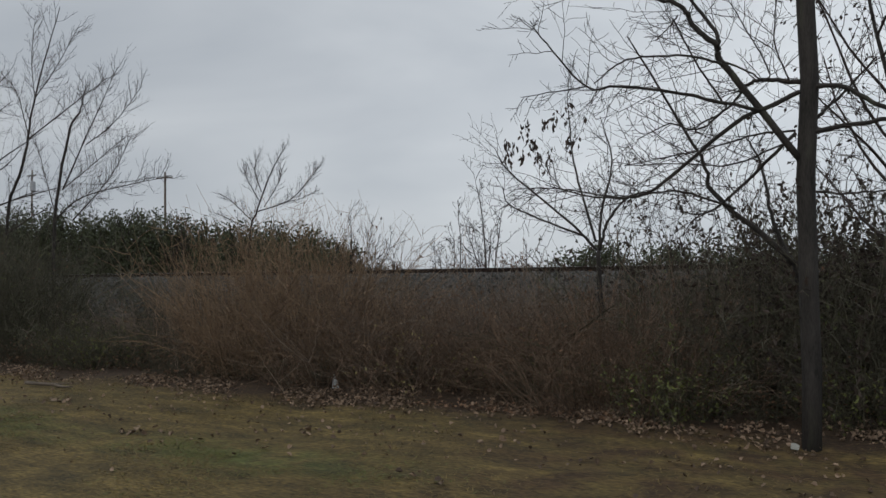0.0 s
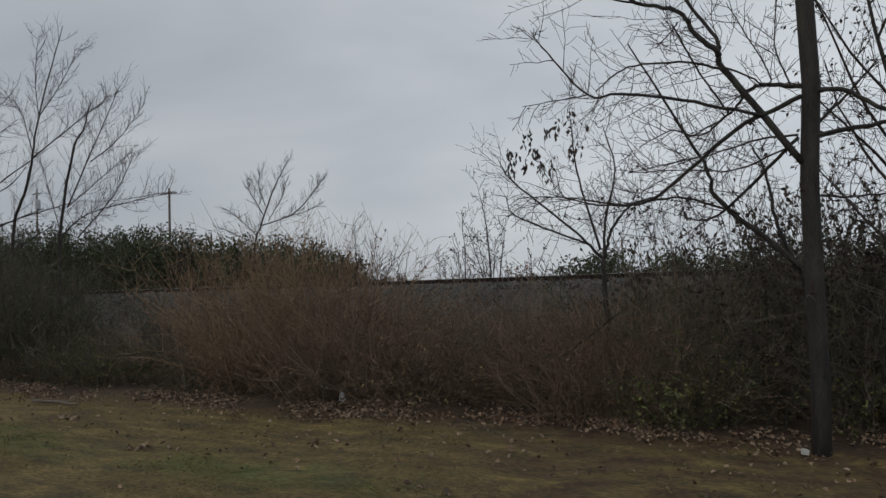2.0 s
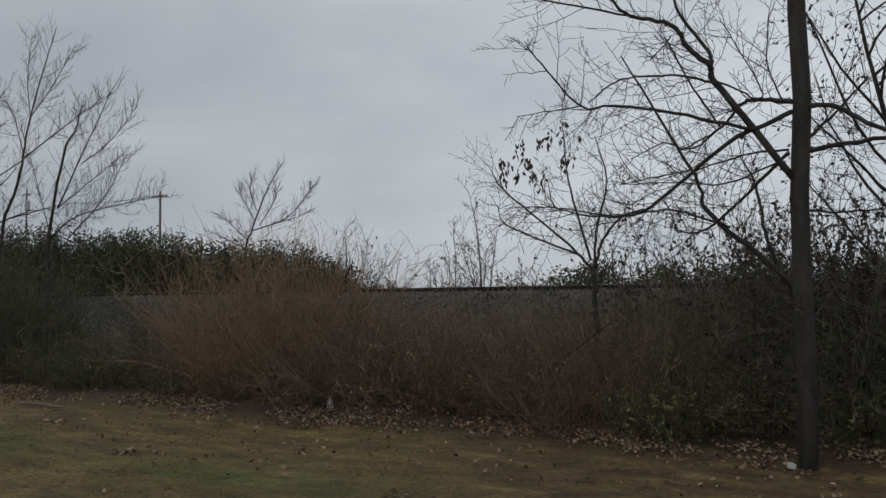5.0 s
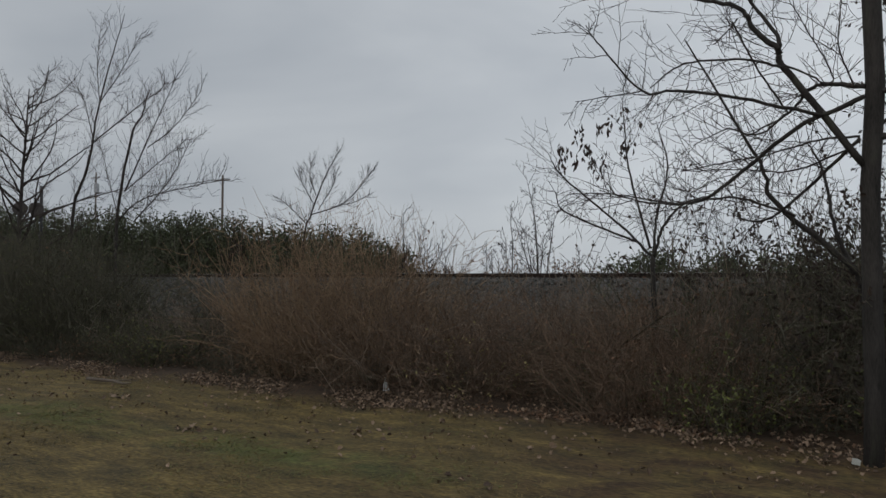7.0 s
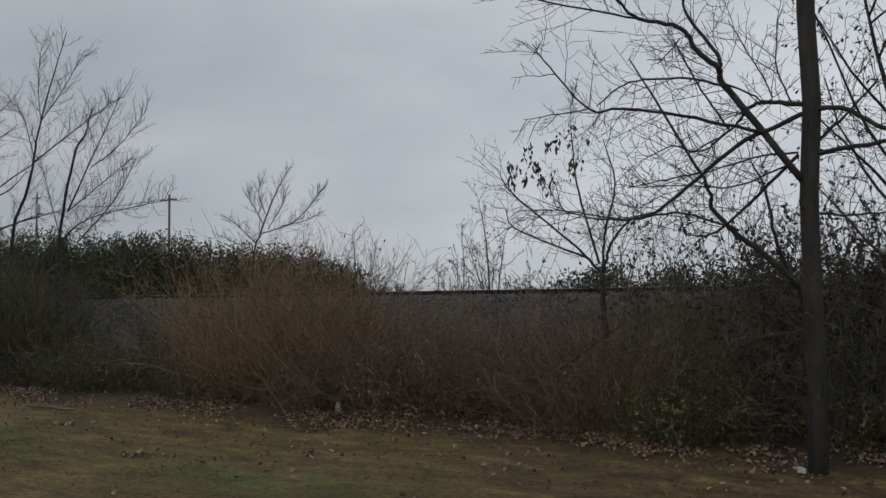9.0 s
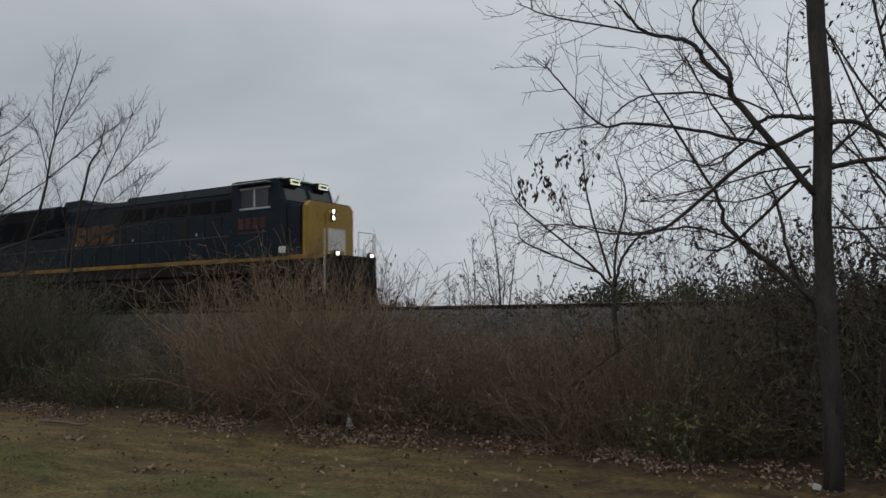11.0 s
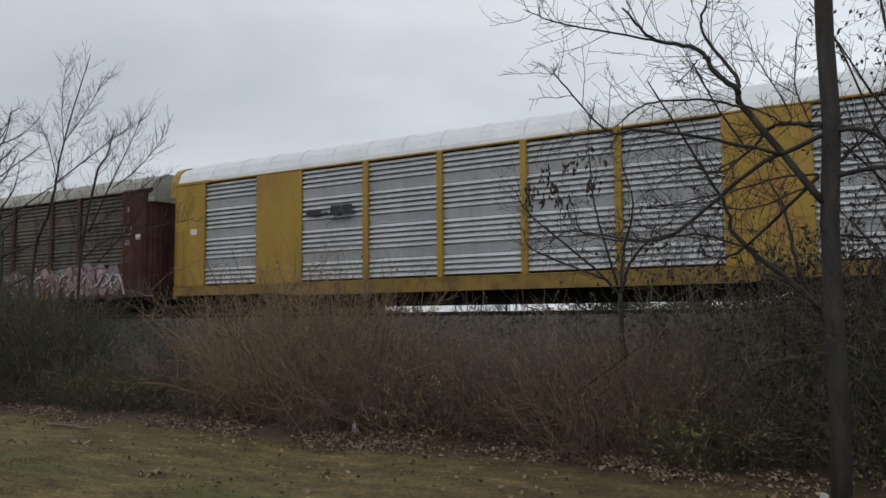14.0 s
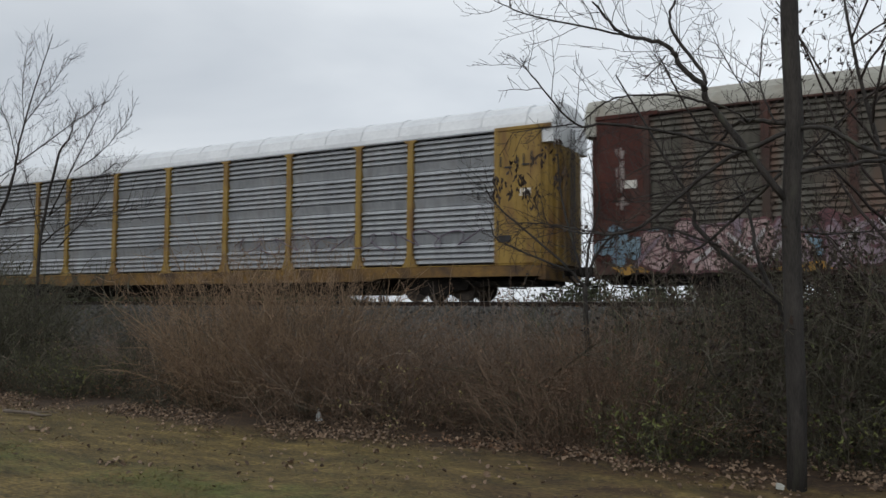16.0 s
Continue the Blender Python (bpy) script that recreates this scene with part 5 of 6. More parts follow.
        for side in (-1, 1):
            plan = [(1.45, 0.0), (1.2, 0.6), (0.75, 0.9), (0.02, 1.0)]
            ring = [(s * (HALF + bulge * b), side * a) for a, b in plan] + [(s * (HALF + bulge * b - 0.08), side * a) for a, b in plan[::-1]]
            d = outward(part("end_door", Geo().extrude(ring, 1.1, EAVE - 0.5, axis=2), door_mat, car))
            for a, b in ((1.32, 0.3), (0.98, 0.76), (0.6, 0.93), (0.25, 0.98)):
                xx, yy = s * (HALF + bulge * b), side * a
                part("door_rib", Geo().box(xx - 0.035, xx + 0.035, yy - 0.045, yy + 0.045, 1.15, EAVE - 0.6, 0.015), door_mat, d)
            part("lock_rod", Geo().tube([(s * (HALF + bulge + 0.05), side * 0.12, 1.2), (s * (HALF + bulge + 0.05), side * 0.12, EAVE + 0.1)], 0.022, 6, cap=True), DARK_METAL, d)
        part("end_sill", Geo().box(s * HALF - 0.12, s * HALF + 0.12, -1.5, 1.5, 0.62, 1.12, 0.03), sill_mat or frame_mat, car)
        coupler(car, s * (HALF + 0.1), s)
        truck(car, s * 10.05, 1.78, 0.42)
    sill_prof = [(-HALF, 1.1), (-HALF, 0.5), (-8.6, 0.46), (-7.9, 0.22), (7.9, 0.22), (8.6, 0.46), (HALF, 0.5), (HALF, 1.1)]
    outward(part("centre_sill", Geo().extrude(sill_prof, -0.4, 0.4, axis=1), GRIME, car))
    for s in (-1, 1):
        part("brake_beam", Geo().box(min(s * 11.3, s * (HALF - 0.3)), max(s * 11.3, s * (HALF - 0.3)), -1.0, 1.0, 0.48, 0.62, 0.03), GRIME, car)
        part("bolster", Geo().box(s * 10.05 - 2.4, s * 10.05 + 2.4, -1.35, 1.35, 0.74, 1.06, 0.04), GRIME, car)
        for side in (-1, 1):
            st = part("side_step", Geo().tube([(s * 13.3, side * 1.45, 0.8), (s * 13.3, side * 1.45, 0.38), (s * 12.8, side * 1.45, 0.38), (s * 12.8, side * 1.45, 0.8)], 0.025, 6), GRIME, car)
            part("tread", Geo().box(min(s * 12.78, s * 13.32), max(s * 12.78, s * 13.32), side * 1.45 - 0.08, side * 1.45 + 0.08, 0.36, 0.4, 0.008), GRIME, st)
    part("deck", Geo().box(-HALF + 0.1, HALF - 0.1, -1.42, 1.42, 1.1, 1.18, 0.01), GRIME, car)
    part("brake_reservoir", Geo().tube([(2.2, 0.7, 0.72), (2.3, 0.7, 0.72), (3.6, 0.7, 0.72), (3.7, 0.7, 0.72)], [0.1, 0.18, 0.18, 0.1], 12, cap=True), GRIME, car)
    part("brake_rigging", Geo().tube([(-7.2, -0.6, 0.7), (7.2, -0.6, 0.68)], 0.03, 6), GRIME, car)
    return car


def marking(car, rows, material, y=-1.59):
    """Stencilled markings too small to read, as short bars."""
    for x0, x1, z0, z1 in rows:
        part("marking", Geo().box(x0, x1, y - 0.004, y + 0.004, z0, z1, 0.001), material, car)


P_OLD = [-9.39, -7.39, -4.45, -1.49, 1.49, 4.45, 7.39, 9.39]
P_NEW = [-4.42, -1.48, 1.48, 4.42]
car_one = autorack("weathered autorack car with grimy grey ribbed sides and yellow posts", P_OLD, [], 1.47, PANEL_OLD, YELLOW, ROOF_OLD, YELLOW, roof_trim=PANEL_OLD, gable_mat=ROOF_NEW, door_mat=YELLOW, sill_mat=SILL_DIRTY)
car_two = autorack("clean autorack car with bright ribbed sides and yellow panels", P_NEW, [(-9.47, -7.26), (7.26, 9.47)], 1.68, PANEL_NEW, YELLOW_CLEAN, ROOF_NEW, YELLOW_CLEAN, flared=False, gable_mat=YELLOW_CLEAN, door_mat=PANEL_NEW, rise=0.85, sill_mat=SILL_YELLOW)
car_three = autorack("rusty red-brown autorack car with spray paint along its side", P_OLD, [], 1.47, PANEL_RUST, STAINED, ROOF_CREAM, OXIDE, flared=False, gable_mat=ROOF_CREAM, door_mat=OXIDE, ribs=0.032)
car_four = autorack("autorack car with dull silver ribbed sides and stained yellow ends", P_OLD, [], 1.47, PANEL_MID, YELLOW, ROOF_NEW, YELLOW, roof_trim=PANEL_MID, gable_mat=ROOF_NEW, door_mat=YELLOW, rise=0.86, sill_mat=SILL_DIRTY)
marking(car_one, [(-6.9, -5.2, 4.02, 4.1), (-6.9, -5.2, 3.45, 3.53), (-6.75, -6.3, 3.6, 3.95), (-6.2, -5.8, 3.6, 3.95), (-5.7, -5.3, 3.6, 3.95)], LOGO)
marking(car_one, [(-3.6, -3.3, 0.85, 1.05), (-3.2, -2.95, 0.85, 1.05), (-2.85, -2.6, 0.85, 1.05), (-0.2, 0.1, 0.85, 1.05)], MARK_DARK)
marking(car_two, [(-7.0, -6.3, 3.4, 3.62), (-5.9, -5.45, 3.36, 3.7), (-5.4, -4.95, 3.36, 3.7), (-6.2, -6.0, 3.4, 3.5), (-5.9, -5.0, 3.2, 3.27)], MARK_DARK)
marking(car_three, [(-6.8, -5.4, 3.55, 3.63), (-6.8, -5.2, 3.35, 3.43), (-6.1, -5.2, 3.72, 3.8)], MARK_DARK)
marking(car_three, [(12.5, 12.55, 3.32, 3.68), (12.93, 12.98, 3.32, 3.68), (12.55, 12.93, 3.63, 3.68), (12.55, 12.93, 3.32, 3.37), (12.6, 12.9, 2.9, 3.12), (12.7, 12.86, 4.3, 4.5)], MARK_FADED)
marking(car_four, [(12.7, 12.95, 3.95, 4.0), (12.55, 12.6, 4.0, 4.3), (13.1, 13.15, 3.9, 4.25), (13.25, 13.5, 4.0, 4.05), (13.3, 13.34, 4.05, 4.35), (13.55, 13.6, 4.1, 4.4), (12.45, 12.5, 1.9, 2.4), (12.5, 12.9, 1.75, 1.95)], MARK_DARK)
marking(car_four, [(11.6, 11.7, 3.3, 3.36), (11.75, 11.95, 3.5, 3.56), (11.8, 11.86, 3.05, 3.3), (12.0, 12.2, 3.55, 3.6)], MARK_DARK)


def spray_paint(car):
    """Sprayed lettering-like ribbons too wild to read, outlined and laid over patches of colour along the lower side."""
    r = np.random.default_rng(77)

    def blob(cx, cz, w, h, y, material, name, most=2.45):
        n = 20
        a = np.arange(n) * 2 * np.pi / n
        rad = 1 + 0.25 * np.sin(r.integers(2, 5) * a + r.uniform(0, 6)) + 0.2 * np.sin(r.integers(4, 8) * a + r.uniform(0, 6))
        pts = [(cx + w * q * math.cos(t), min(most, max(0.7, cz + h * q * math.sin(t)))) for q, t in zip(rad, a)]
        outward(part(name, Geo().extrude(pts, y - 0.004, y + 0.004, axis=1), material, car))

    def ribbon(pts, width, y, material, name):
        p = refine(np.array([(a, 0.0, b) for a, b in pts]), r, 0.004, 5)
        way = np.gradient(p, axis=0)
        way /= np.linalg.norm(way, axis=1, keepdims=True) + 1e-9
        side = np.stack([-way[:, 2], 0 * way[:, 0], way[:, 0]], 1) * width * (0.75 + 0.35 * np.sin(np.linspace(0, 3.1, len(p))))[:, None]
        left, right = p + side, p - side
        for edge in (left, right):
            edge[:, 1] = y
            edge[:, 2] = edge[:, 2].clip(0.72, 2.4)
        n = len(p)
        back = np.concatenate([left, right]) + (0, 0.006, 0)
        faces = [(k, k + 1, n + k + 1, n + k) for k in range(n - 1)] + [(2 * n + k, 3 * n + k, 3 * n + k + 1, 2 * n + k + 1) for k in range(n - 1)]
        outward(part(name, Geo().add(np.concatenate([left, right, back]), faces), material, car))

    def letter(cx, w, low, top, material, slits):
        """A swollen letter-like shape with a dark rim and a few dark slits in it."""
        n, tilt = 22, r.normal(0, 0.12)
        a = np.arange(n) * 2 * np.pi / n
        k1, k2, p1, p2 = r.integers(2, 4), r.integers(4, 7), r.uniform(0, 6), r.uniform(0, 6)
        rad = 1 + 0.09 * np.sin(k1 * a + p1) + 0.07 * np.sin(k2 * a + p2)
        sx, sz = np.sign(np.cos(a)) * abs(np.cos(a)) ** 0.55, np.sign(np.sin(a)) * abs(np.sin(a)) ** 0.55
        mid, half = (low + top) / 2, (top - low) / 2
        for grow, y, m, name in ((0.06, -1.596, SPRAY_DARK, "paint_outline"), (0.0, -1.606, material, "paint_stroke")):
            pts = [(cx + (w + grow) * q * u + tilt * half * v, max(0.71, mid + (half + grow) * q * v)) for q, u, v in zip(rad, sx, sz)]
            outward(part(name, Geo().extrude(pts, y - 0.004, y + 0.004, axis=1), m, car))
        for k in range(slits):
            z = low + (top - low) * (k + r.uniform(0.5, 1.0)) / (slits + 0.5)
            x = cx + r.normal(0, w * 0.25)
            ln = w * r.uniform(0.3, 0.6)
            ribbon([(x - ln, z - 0.03), (x, z + r.normal(0, 0.05)), (x + ln, z + 0.02)], r.uniform(0.02, 0.05), -1.616, SPRAY_DARK, "paint_outline")

    for z in (2.7, 3.2, 3.6, 4.1):
        blob(-13.15 + r.normal(0, 0.06), z, r.uniform(0.1, 0.17), r.uniform(0.12, 0.26), -1.572, MARK_FADED, "paint_patch", 4.6)
    blob(-13.35, 1.55, 0.42, 0.5, -1.596, SPRAY_BLUE, "paint_patch")
    for k in range(30):
        blob(-12.8 + k * 0.86 + r.normal(0, 0.2), r.uniform(1.45, 1.9), r.uniform(0.5, 0.9), r.uniform(0.25, 0.42), -1.582, (SPRAY_BLUE, SPRAY_BLUE, SPRAY_DARK, SPRAY_MAUVE)[k % 4], "paint_patch")
    for x0, x1, material, step, slits in ((-12.6, -8.4, PINK, 0.84, 4), (-8.2, -4.4, SPRAY_MAUVE, 0.7, 3), (-4.1, 0.9, SPRAY_WHITE, 0.33, 1), (1.2, 3.8, SPRAY_WHITE, 0.75, 3), (4.4, 12.8, PINK, 0.8, 2)):
        x = x0 + step / 2
        while x < x1:
            tall = r.uniform(1.85, 2.15)
            letter(x + r.normal(0, 0.05), step * 0.43, r.uniform(0.78, 0.95), tall, material if r.random() < 0.8 else SPRAY_MAUVE, slits)
            for k in range((4 if x0 > 4 else 2) if step > 0.5 else 0):
                c, flip = x + r.normal(0, 0.3), r.choice((-1, 1))
                pts = [(c - 0.35, 1.45 - flip * r.uniform(0.1, 0.6)), (c, r.uniform(1.2, 1.7)), (c + 0.35, 1.45 + flip * r.uniform(0.1, 0.6))]
                ribbon(pts, 0.085, -1.622 - k * 0.016, SPRAY_DARK, "paint_outline")
                ribbon(pts, 0.05, -1.63 - k * 0.016, (material, SPRAY_WHITE, SPRAY_MAUVE)[r.integers(3)], "paint_stroke")
            x += step
    for c in (5.6, 7.2, -12.9, -8.4):
        blob(c, 0.86, r.uniform(0.35, 0.8), 0.12, -1.604, SPRAY_GOLD, "paint_patch")


spray_paint(car_three)
# a looping scrawl along the lower ribs of the silver car
loops = [(2.0 + s * 0.115 + 0.28 * math.sin(s * 0.9), -1.585, 1.95 + 0.26 * math.sin(s * 0.75) + 0.06 * math.sin(s * 0.31)) for s in range(86)]
part("scrawl", Geo().tube(refine(np.array(loops), np.random.default_rng(5), 0.0, 3), 0.02, 4), SPRAY_MAUVE_DARK, car_four, "dark mauve scrawled line")


def locomotive():
    """A six-axle road diesel: frame, fuel tank, long hood with flared radiator, cab, low nose, handrails, trucks."""
    loco = thing("locomotive", "dark blue diesel locomotive with a yellow nose and sill stripe", "locomotive", (0, TRACK_Y, RAIL_Z))
    part("frame", Geo().box(-11.85, 10.7, -1.45, 1.45, 1.30, 1.84, 0.03), GRIME, loco)
    for s in (-1, 1):
        part("sill_stripe", Geo().box(-11.8, 10.7, s * 1.46 - 0.02, s * 1.46 + 0.02, 1.74, 1.90, 0.01), STRIPE, loco, "yellow sill stripe")
    for x in (3.9, -4.7):
        part("equipment_rack", Geo().box(x, x + 0.8, -1.3, 1.3, 0.5, 1.3, 0.04), GRIME, loco)
    part("fuel_tank", Geo().extrude([(-1.3, 0.45), (-1.0, 0.12), (1.0, 0.12), (1.3, 0.45), (1.3, 1.3), (-1.3, 1.3)], -3.85, 3.85), GRIME, loco)
    hood = part("long_hood", Geo().box(-11.05, 6.2, -1.0, 1.0, 1.74, 4.45, 0.06), BLUE, loco)
    for k in range(12):
        x = -5.2 + k * 0.95
        for s in (-1, 1):
            d = part("hood_door", Geo().box(x, x + 0.9, s * 1.0 - 0.025, s * 1.0 + 0.025, 1.95, 3.6, 0.02), BLUE, hood)
            part("latch", Geo().box(x + 0.42, x + 0.48, s * 1.03 - 0.015, s * 1.03 + 0.015, 2.6 + 0.3 * (k % 2), 2.72 + 0.3 * (k % 2), 0.005), GALV if k % 4 == 1 else DARK_METAL, d)
    for k in range(5):
        x = -0.6 + k * 1.35
        for s in (-1, 1):
            part("vent_grille", Geo().box(x, x + 1.1, s * 1.0 - 0.03, s * 1.0 + 0.03, 3.75, 4.25, 0.02), VENT, hood)
    # radiator wings: wide, flared out at the top of the rear hood
    wing = [(-1.0, 3.35), (-1.5, 4.15), (-1.52, 4.62), (-1.3, 4.72), (1.3, 4.72), (1.52, 4.62), (1.5, 4.15), (1.0, 3.35)]
    outward(part("radiator", Geo().extrude(wing, -11.1, -4.7), BLUE, loco, "flared dark radiator housing"))
    over = [(-1.45, 4.28), (-1.52, 4.40), (-1.52, 4.62), (-1.3, 4.72), (1.3, 4.72), (1.52, 4.62), (1.52, 4.40), (1.45, 4.28)]
    outward(part("roof_overhang", Geo().extrude(over, -11.5, -11.1), BLUE, loco))
    # radiator mesh, its near-black colour also standing in for the flared top's shade
    for s in (-1, 1):
        part("radiator_screen", Geo().box(-10.95, -5.0, s * 1.525 - 0.01, s * 1.525 + 0.01, 4.2, 4.58, 0.005), VENT, loco)
    roof = [(-1.0, 4.45), (-0.8, 4.80), (0.8, 4.80), (1.0, 4.45)]
    outward(part("hood_roof", Geo().extrude(roof, -0.6, 6.2), BLUE, loco))
    low_roof = [(-1.0, 4.45), (-0.85, 4.66), (0.85, 4.66), (1.0, 4.45)]
    outward(part("rear_hood_roof", Geo().extrude(low_roof, -4.7, -0.6), BLUE, loco))
    bump = [(-5.1, 4.64), (-4.9, 4.96), (-3.6, 4.98), (-2.8, 4.64)]
    outward(part("exhaust_housing", Geo().extrude(bump, -0.85, 0.85, axis=1), BLUE, loco))
    # cab
    prof = [(6.2, 1.86), (8.9, 1.86), (8.9, 3.80), (8.72, 3.86), (8.5, 4.5), (8.4, 4.72), (6.4, 4.74), (6.2, 4.6)]
    cab = outward(part("cab", Geo().extrude(prof, -1.5, 1.5, axis=1), BLUE, loco))
    part("cab_roof", Geo().box(6.0, 8.5, -1.35, 1.35, 4.70, 4.77, 0.03), ROOF_OLD, cab, "pale grey roof panel")
    for s in (-1, 1):
        for x0, x1 in ((6.7, 7.32), (7.4, 8.05)):
            part("side_window", Geo().box(x0, x1, s * 1.5 - 0.02, s * 1.5 + 0.02, 3.72, 4.4, 0.01), GLASS, cab)
        part("window_frame", Geo().box(6.62, 8.12, s * 1.505 - 0.012, s * 1.505 + 0.012, 4.4, 4.47, 0.006).box(6.62, 8.12, s * 1.505 - 0.012, s * 1.505 + 0.012, 3.65, 3.72, 0.006).box(7.32, 7.4, s * 1.505 - 0.012, s * 1.505 + 0.012, 3.72, 4.4, 0.006), GALV, cab)
        part("sunshade", Geo().box(6.5, 8.2, min(s * 1.5, s * 1.85), max(s * 1.5, s * 1.85), 4.56, 4.6, 0.01), GALV, cab)
        pane = [(8.725, s * 0.12, 3.92), (8.725, s * 1.3, 3.92), (8.54, s * 1.3, 4.46), (8.54, s * 0.12, 4.46)]
        pane += [(x - 0.04, y, z) for x, y, z in pane]
        outward(part("windscreen", Geo().add(pane, [(0, 1, 2, 3), (7, 6, 5, 4), (0, 4, 5, 1), (1, 5, 6, 2), (2, 6, 7, 3), (3, 7, 4, 0)]), GLASS, cab))
        board = part("number_board", Geo().box(8.45, 8.71, s * 0.8 - 0.32, s * 0.8 + 0.32, 4.48, 4.76, 0.03), GRIME, cab)
        part("lit_panel", Geo().box(8.705, 8.718, s * 0.8 - 0.26, s * 0.8 + 0.26, 4.52, 4.72, 0.003), NUMBER_LIGHT, board, "lit number board")
        part("number_bar", Geo().box(8.718, 8.723, s * 0.8 - 0.18, s * 0.8 + 0.18, 4.58, 4.66, 0.001), MARK_DARK, board)
        for k in range(4):
            part("number_mark", Geo().box(6.55 + k * 0.36, 6.8 + k * 0.36, s * 1.504 - 0.004, s * 1.504 + 0.004, 2.95, 3.35, 0.002), OXIDE, cab)
        part("number_underline", Geo().box(6.5, 7.95, s * 1.504 - 0.004, s * 1.504 + 0.004, 2.78, 2.83, 0.002), OXIDE, cab)
        part("emblem_plate", Geo().box(8.55, 8.87, s * 1.504 - 0.004, s * 1.504 + 0.004, 1.98, 2.22, 0.002), MARK_PALE, cab)
    # low nose
    side_prof = [(-1.46, 1.86), (-1.46, 3.62), (-1.3, 3.76), (1.3, 3.76), (1.46, 3.62), (1.46, 1.86)]
    outward(part("nose_side", Geo().extrude(side_prof, 8.9, 9.5), BLUE, loco))
    nose_prof = [(-1.3, 1.86), (-1.3, 3.66), (-1.12, 3.84), (1.12, 3.84), (1.3, 3.66), (1.3, 1.86)]
    nose = outward(part("nose", Geo().extrude(nose_prof, 9.5, 9.75), YELLOW_DARK, loco, "yellow low nose"))
    part("nose_corner", Geo().tube([(9.62, -1.3, 1.9), (9.62, -1.3, 3.64)], 0.1, 8, cap=True), YELLOW_DARK, nose)
    part("nose_door", Geo().box(9.75, 9.8, -0.35, 0.35, 1.92, 3.5, 0.02), YELLOW_DARK, nose)
    part("nose_top", Geo().box(9.5, 9.75, -1.1, 1.1, 3.84, 3.87, 0.01), STAINED, nose)
    for z in (3.3, 3.53):
        lamp = part("headlight", Geo().tube([(9.77, 0.0, z), (9.81, 0.0, z), (9.91, 0.0, z)], [0.09, 0.13, 0.12], 16), DARK_METAL, nose)
        part("lens", Geo().disc((9.82, 0.0, z), 0.09, 0.02, 0, 16), HEADLIGHT, lamp, "lit headlight")
    # front platform, pilot, ditch lights, steps
    part("platform", Geo().box(9.6, 10.75, -1.45, 1.45, 1.7, 1.86, 0.03), GRIME, loco)
    plow = [(9.9, 1.6), (10.7, 1.6), (10.75, 0.5), (10.85, 0.12), (10.4, 0.12), (9.9, 0.45)]
    outward(part("pilot", Geo().extrude(plow, -1.45, 1.45, axis=1), GRIME, loco, "sooty snowplough pilot"))
    for s in (-1, 1):
        d = part("ditch_light", Geo().disc((10.75, s * 1.0, 1.9), 0.12, 0.14, 0, 16), DARK_METAL, loco)
        part("lens", Geo().disc((10.83, s * 1.0, 1.9), 0.065, 0.03, 0, 16), HEADLIGHT, d, "lit ditch light")
        for end in (-11.5, 10.3):
            st = part("step_well", Geo().box(end - 0.35, end + 0.35, s * 1.46 - 0.03, s * 1.46 + 0.03, 0.45, 0.52, 0.01), GRIME, loco)
            for k in range(4):
                part("step", Geo().box(end - 0.32, end + 0.32, min(s * 1.2, s * 1.5), max(s * 1.2, s * 1.5), 0.45 + k * 0.32, 0.49 + k * 0.32, 0.008), GRIME, st)
            part("grab_iron", Geo().tube([(end + 0.34, s * 1.48, 0.5), (end + 0.34, s * 1.48, 2.75)], 0.02, 6, cap=True), MARK_PALE, st, "pale grab iron")
        rail = part("handrail", Geo().tube([(-11.75, s * 1.42, 2.75), (6.0, s * 1.42, 2.75)], 0.02, 6, cap=True), DARK_METAL, loco)
        for k in range(10):
            x = -11.7 + k * 1.95
            part("stanchion", Geo().tube([(x, s * 1.42, 1.74), (x, s * 1.42, 2.75)], 0.018, 6, cap=True), DARK_METAL, rail)
    fr = part("front_handrail", Geo().tube([(10.68, -1.3, 1.74), (10.68, -1.3, 2.75), (10.68, -0.4, 2.75), (10.68, -0.4, 1.74)], 0.022, 6).tube([(10.68, 1.3, 1.74), (10.68, 1.3, 2.75), (10.68, 0.4, 2.75), (10.68, 0.4, 1.74)], 0.022, 6), MARK_PALE, loco, "pale front handrail")
    part("warning_plate", Geo().box(10.67, 10.69, -1.28, -0.42, 1.98, 2.72, 0.004), MARK_PALE, fr)
    # side emblem: plain blocks between thin bars
    for s in (-1, 1):
        y = s * 1.035
        for x0, x1 in ((-3.9, -3.12), (-3.0, -2.2), (-2.08, -1.2)):
            shape = [(x0 + 0.12, 2.88), (x1 - 0.1, 2.88), (x1, 2.98), (x1 + 0.05, 3.62), (x1 - 0.05, 3.72), (x0 + 0.12, 3.72), (x0 + 0.02, 3.6), (x0, 3.0)]
            outward(part("emblem_block", Geo().extrude(shape, y - 0.006, y + 0.006, axis=1), EMBLEM, loco, "faded orange emblem block"))
            part("emblem_slit", Geo().box(x0 + 0.34, x1 - 0.06, y + s * 0.008 - 0.004, y + s * 0.008 + 0.004, 3.24, 3.36, 0.002), BLUE, loco)
        for x0 in (-4.35, -0.85):
            part("emblem_bar", Geo().box(x0, x0 + 0.07, y - 0.006, y + 0.006, 2.65, 3.95, 0.002), STAINED, loco)
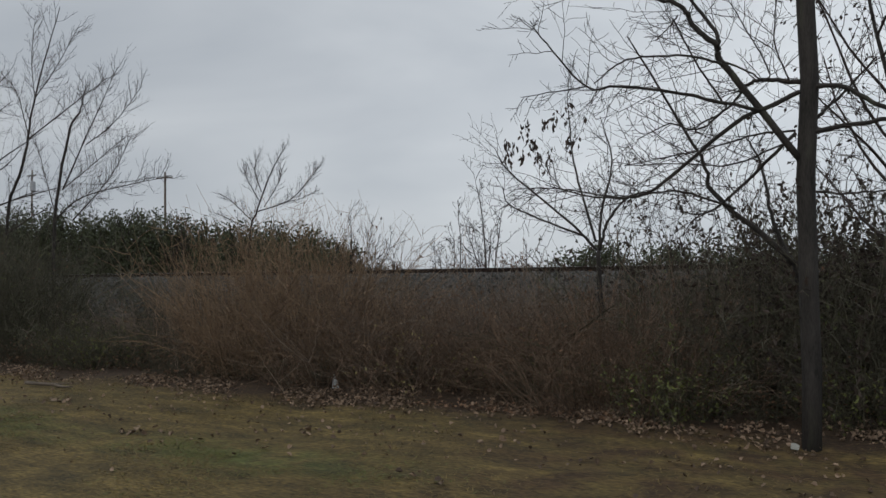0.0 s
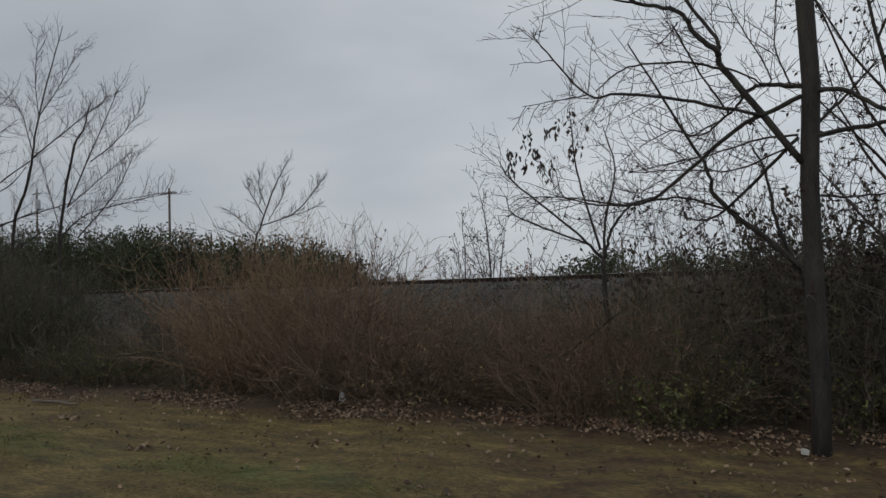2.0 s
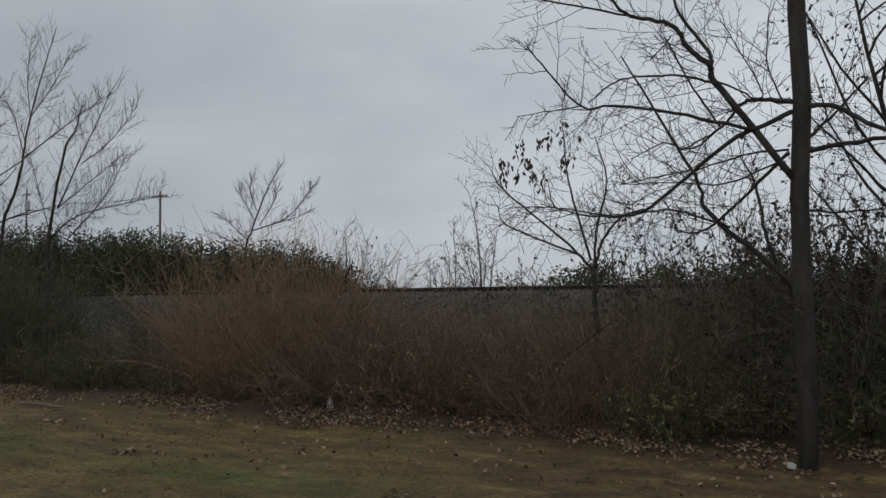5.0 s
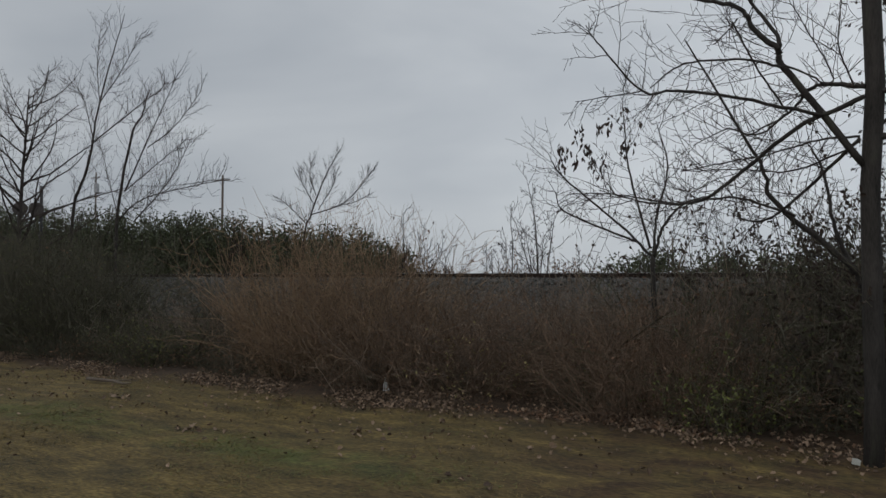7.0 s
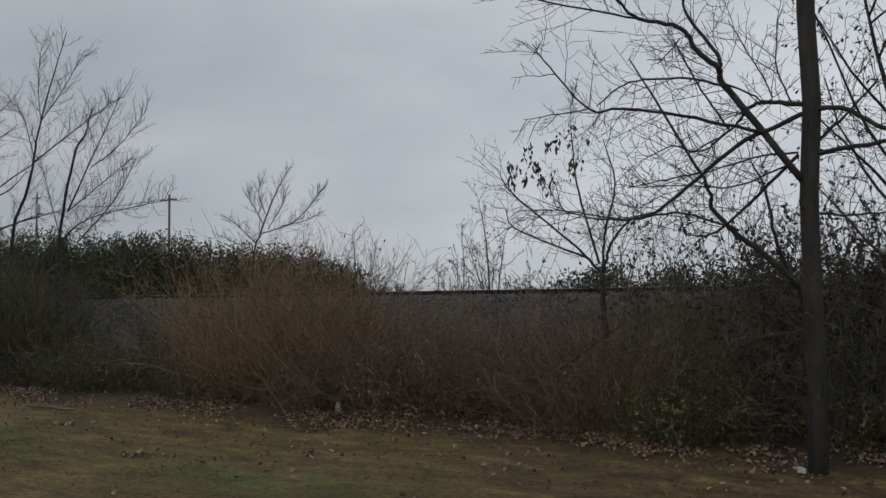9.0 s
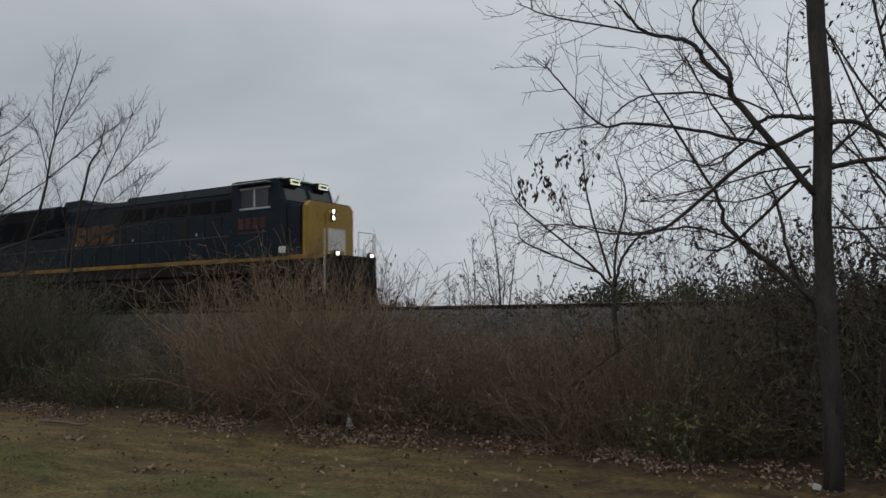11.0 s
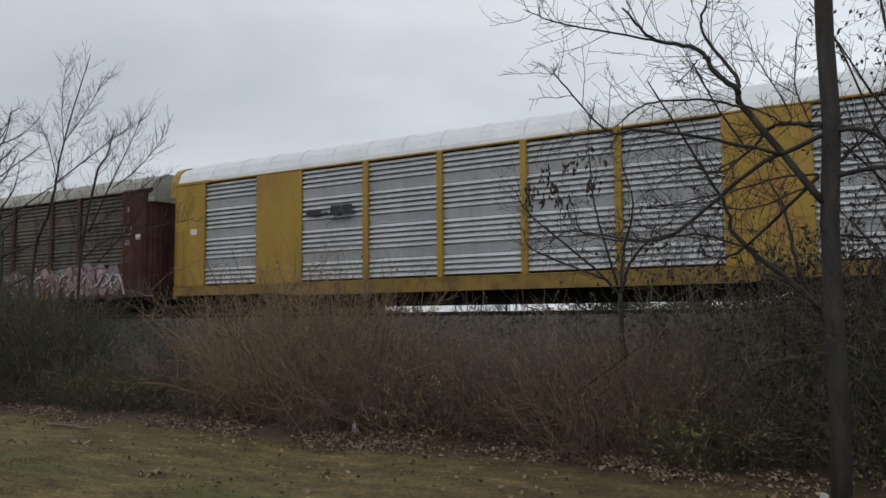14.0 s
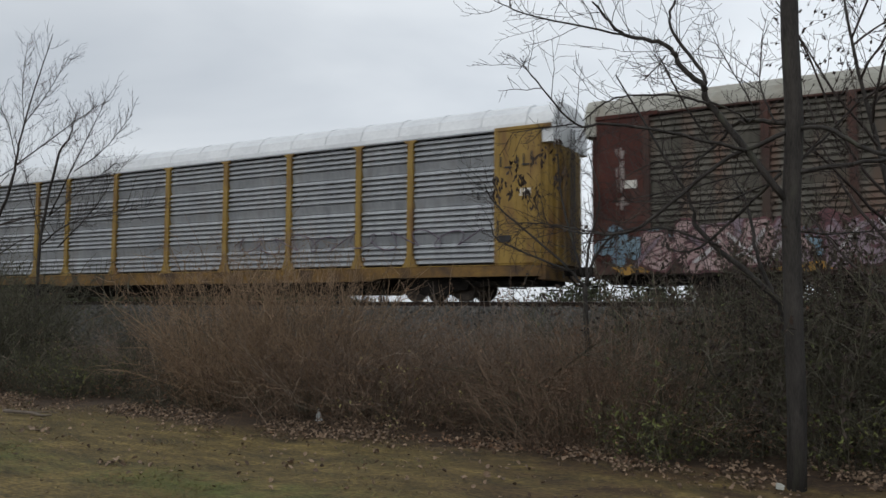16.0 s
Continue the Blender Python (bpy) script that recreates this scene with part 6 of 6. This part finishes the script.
    for s in (-1, 1):
        bogie = truck(loco, s * 7.0, 1.75, 0.53, 3)
        part("motor_mass", Geo().box(s * 7.0 - 2.5, s * 7.0 + 2.5, -0.62, 0.62, 0.13, 1.3, 0.05), GRIME, bogie)
        for side in (-1, 1):
            prof = [(-2.75, 1.05), (-2.6, 0.5), (-2.2, 0.42), (-1.3, 0.42), (-0.9, 0.6), (-0.5, 0.42), (0.5, 0.42), (0.9, 0.6), (1.3, 0.42), (2.2, 0.42), (2.6, 0.5), (2.75, 1.05)]
            outward(part("cast_frame", Geo().extrude([(s * 7.0 + a, b) for a, b in prof], side * 1.2 - 0.09, side * 1.2 + 0.09, axis=1), GRIME, bogie))
            for k in (-1.75, 0, 1.75):
                part("journal_box", Geo().box(s * 7.0 + k - 0.2, s * 7.0 + k + 0.2, side * 1.3 - 0.1, side * 1.3 + 0.1, 0.38, 0.75, 0.03), GRIME, bogie)
        part("air_reservoir", Geo().tube([(-3.4, s * 1.2, 1.12), (-3.3, s * 1.2, 1.12), (3.2, s * 1.2, 1.12), (3.3, s * 1.2, 1.12)], [0.1, 0.17, 0.17, 0.1], 12, cap=True), GRIME, loco)
    rear_plow = [(-10.0, 1.6), (-11.8, 1.6), (-11.85, 0.35), (-11.5, 0.25), (-10.0, 0.45)]
    outward(part("rear_pilot", Geo().extrude(rear_plow, -1.42, 1.42, axis=1), GRIME, loco))
    coupler(loco, 10.8, 1)
    coupler(loco, -11.7, -1)
    part("horn", Geo().tube([(5.2, 0, 4.7), (5.2, 0, 4.95)], 0.03, 6, cap=True).tube([(4.95, 0.0, 4.95), (5.5, 0.0, 4.95)], [0.04, 0.09], 10, cap=True), GALV, loco)
    part("antenna_dome", Geo().tube([(7.2, 0.3, 4.9), (7.2, 0.3, 5.0), (7.2, 0.3, 5.05)], [0.2, 0.16, 0.05], 12, cap=True), ROOF_NEW, loco)
    return loco


engine = locomotive()

SPEED = 23.93  # metres a second


def motions():
    """The train rolls through at a steady speed, a touch quicker for half a second; rows give the first car's middle."""
    stages = [(0, -19.79 - SPEED * 12.5), (6, -19.79 - SPEED * 6.5), (11.5, -43.76), (12, -31.61), (12.5, -19.59), (13, -6.76), (13.5, 5.21), (16, 65.04)]
    for ob, behind in ((engine, -27.25), (car_one, 0.0), (car_two, 29.12), (car_three, 58.56), (car_four, 87.93)):
        walk(ob, [(t, pose(x - behind, TRACK_Y, RAIL_Z)) for t, x in stages])


motions()
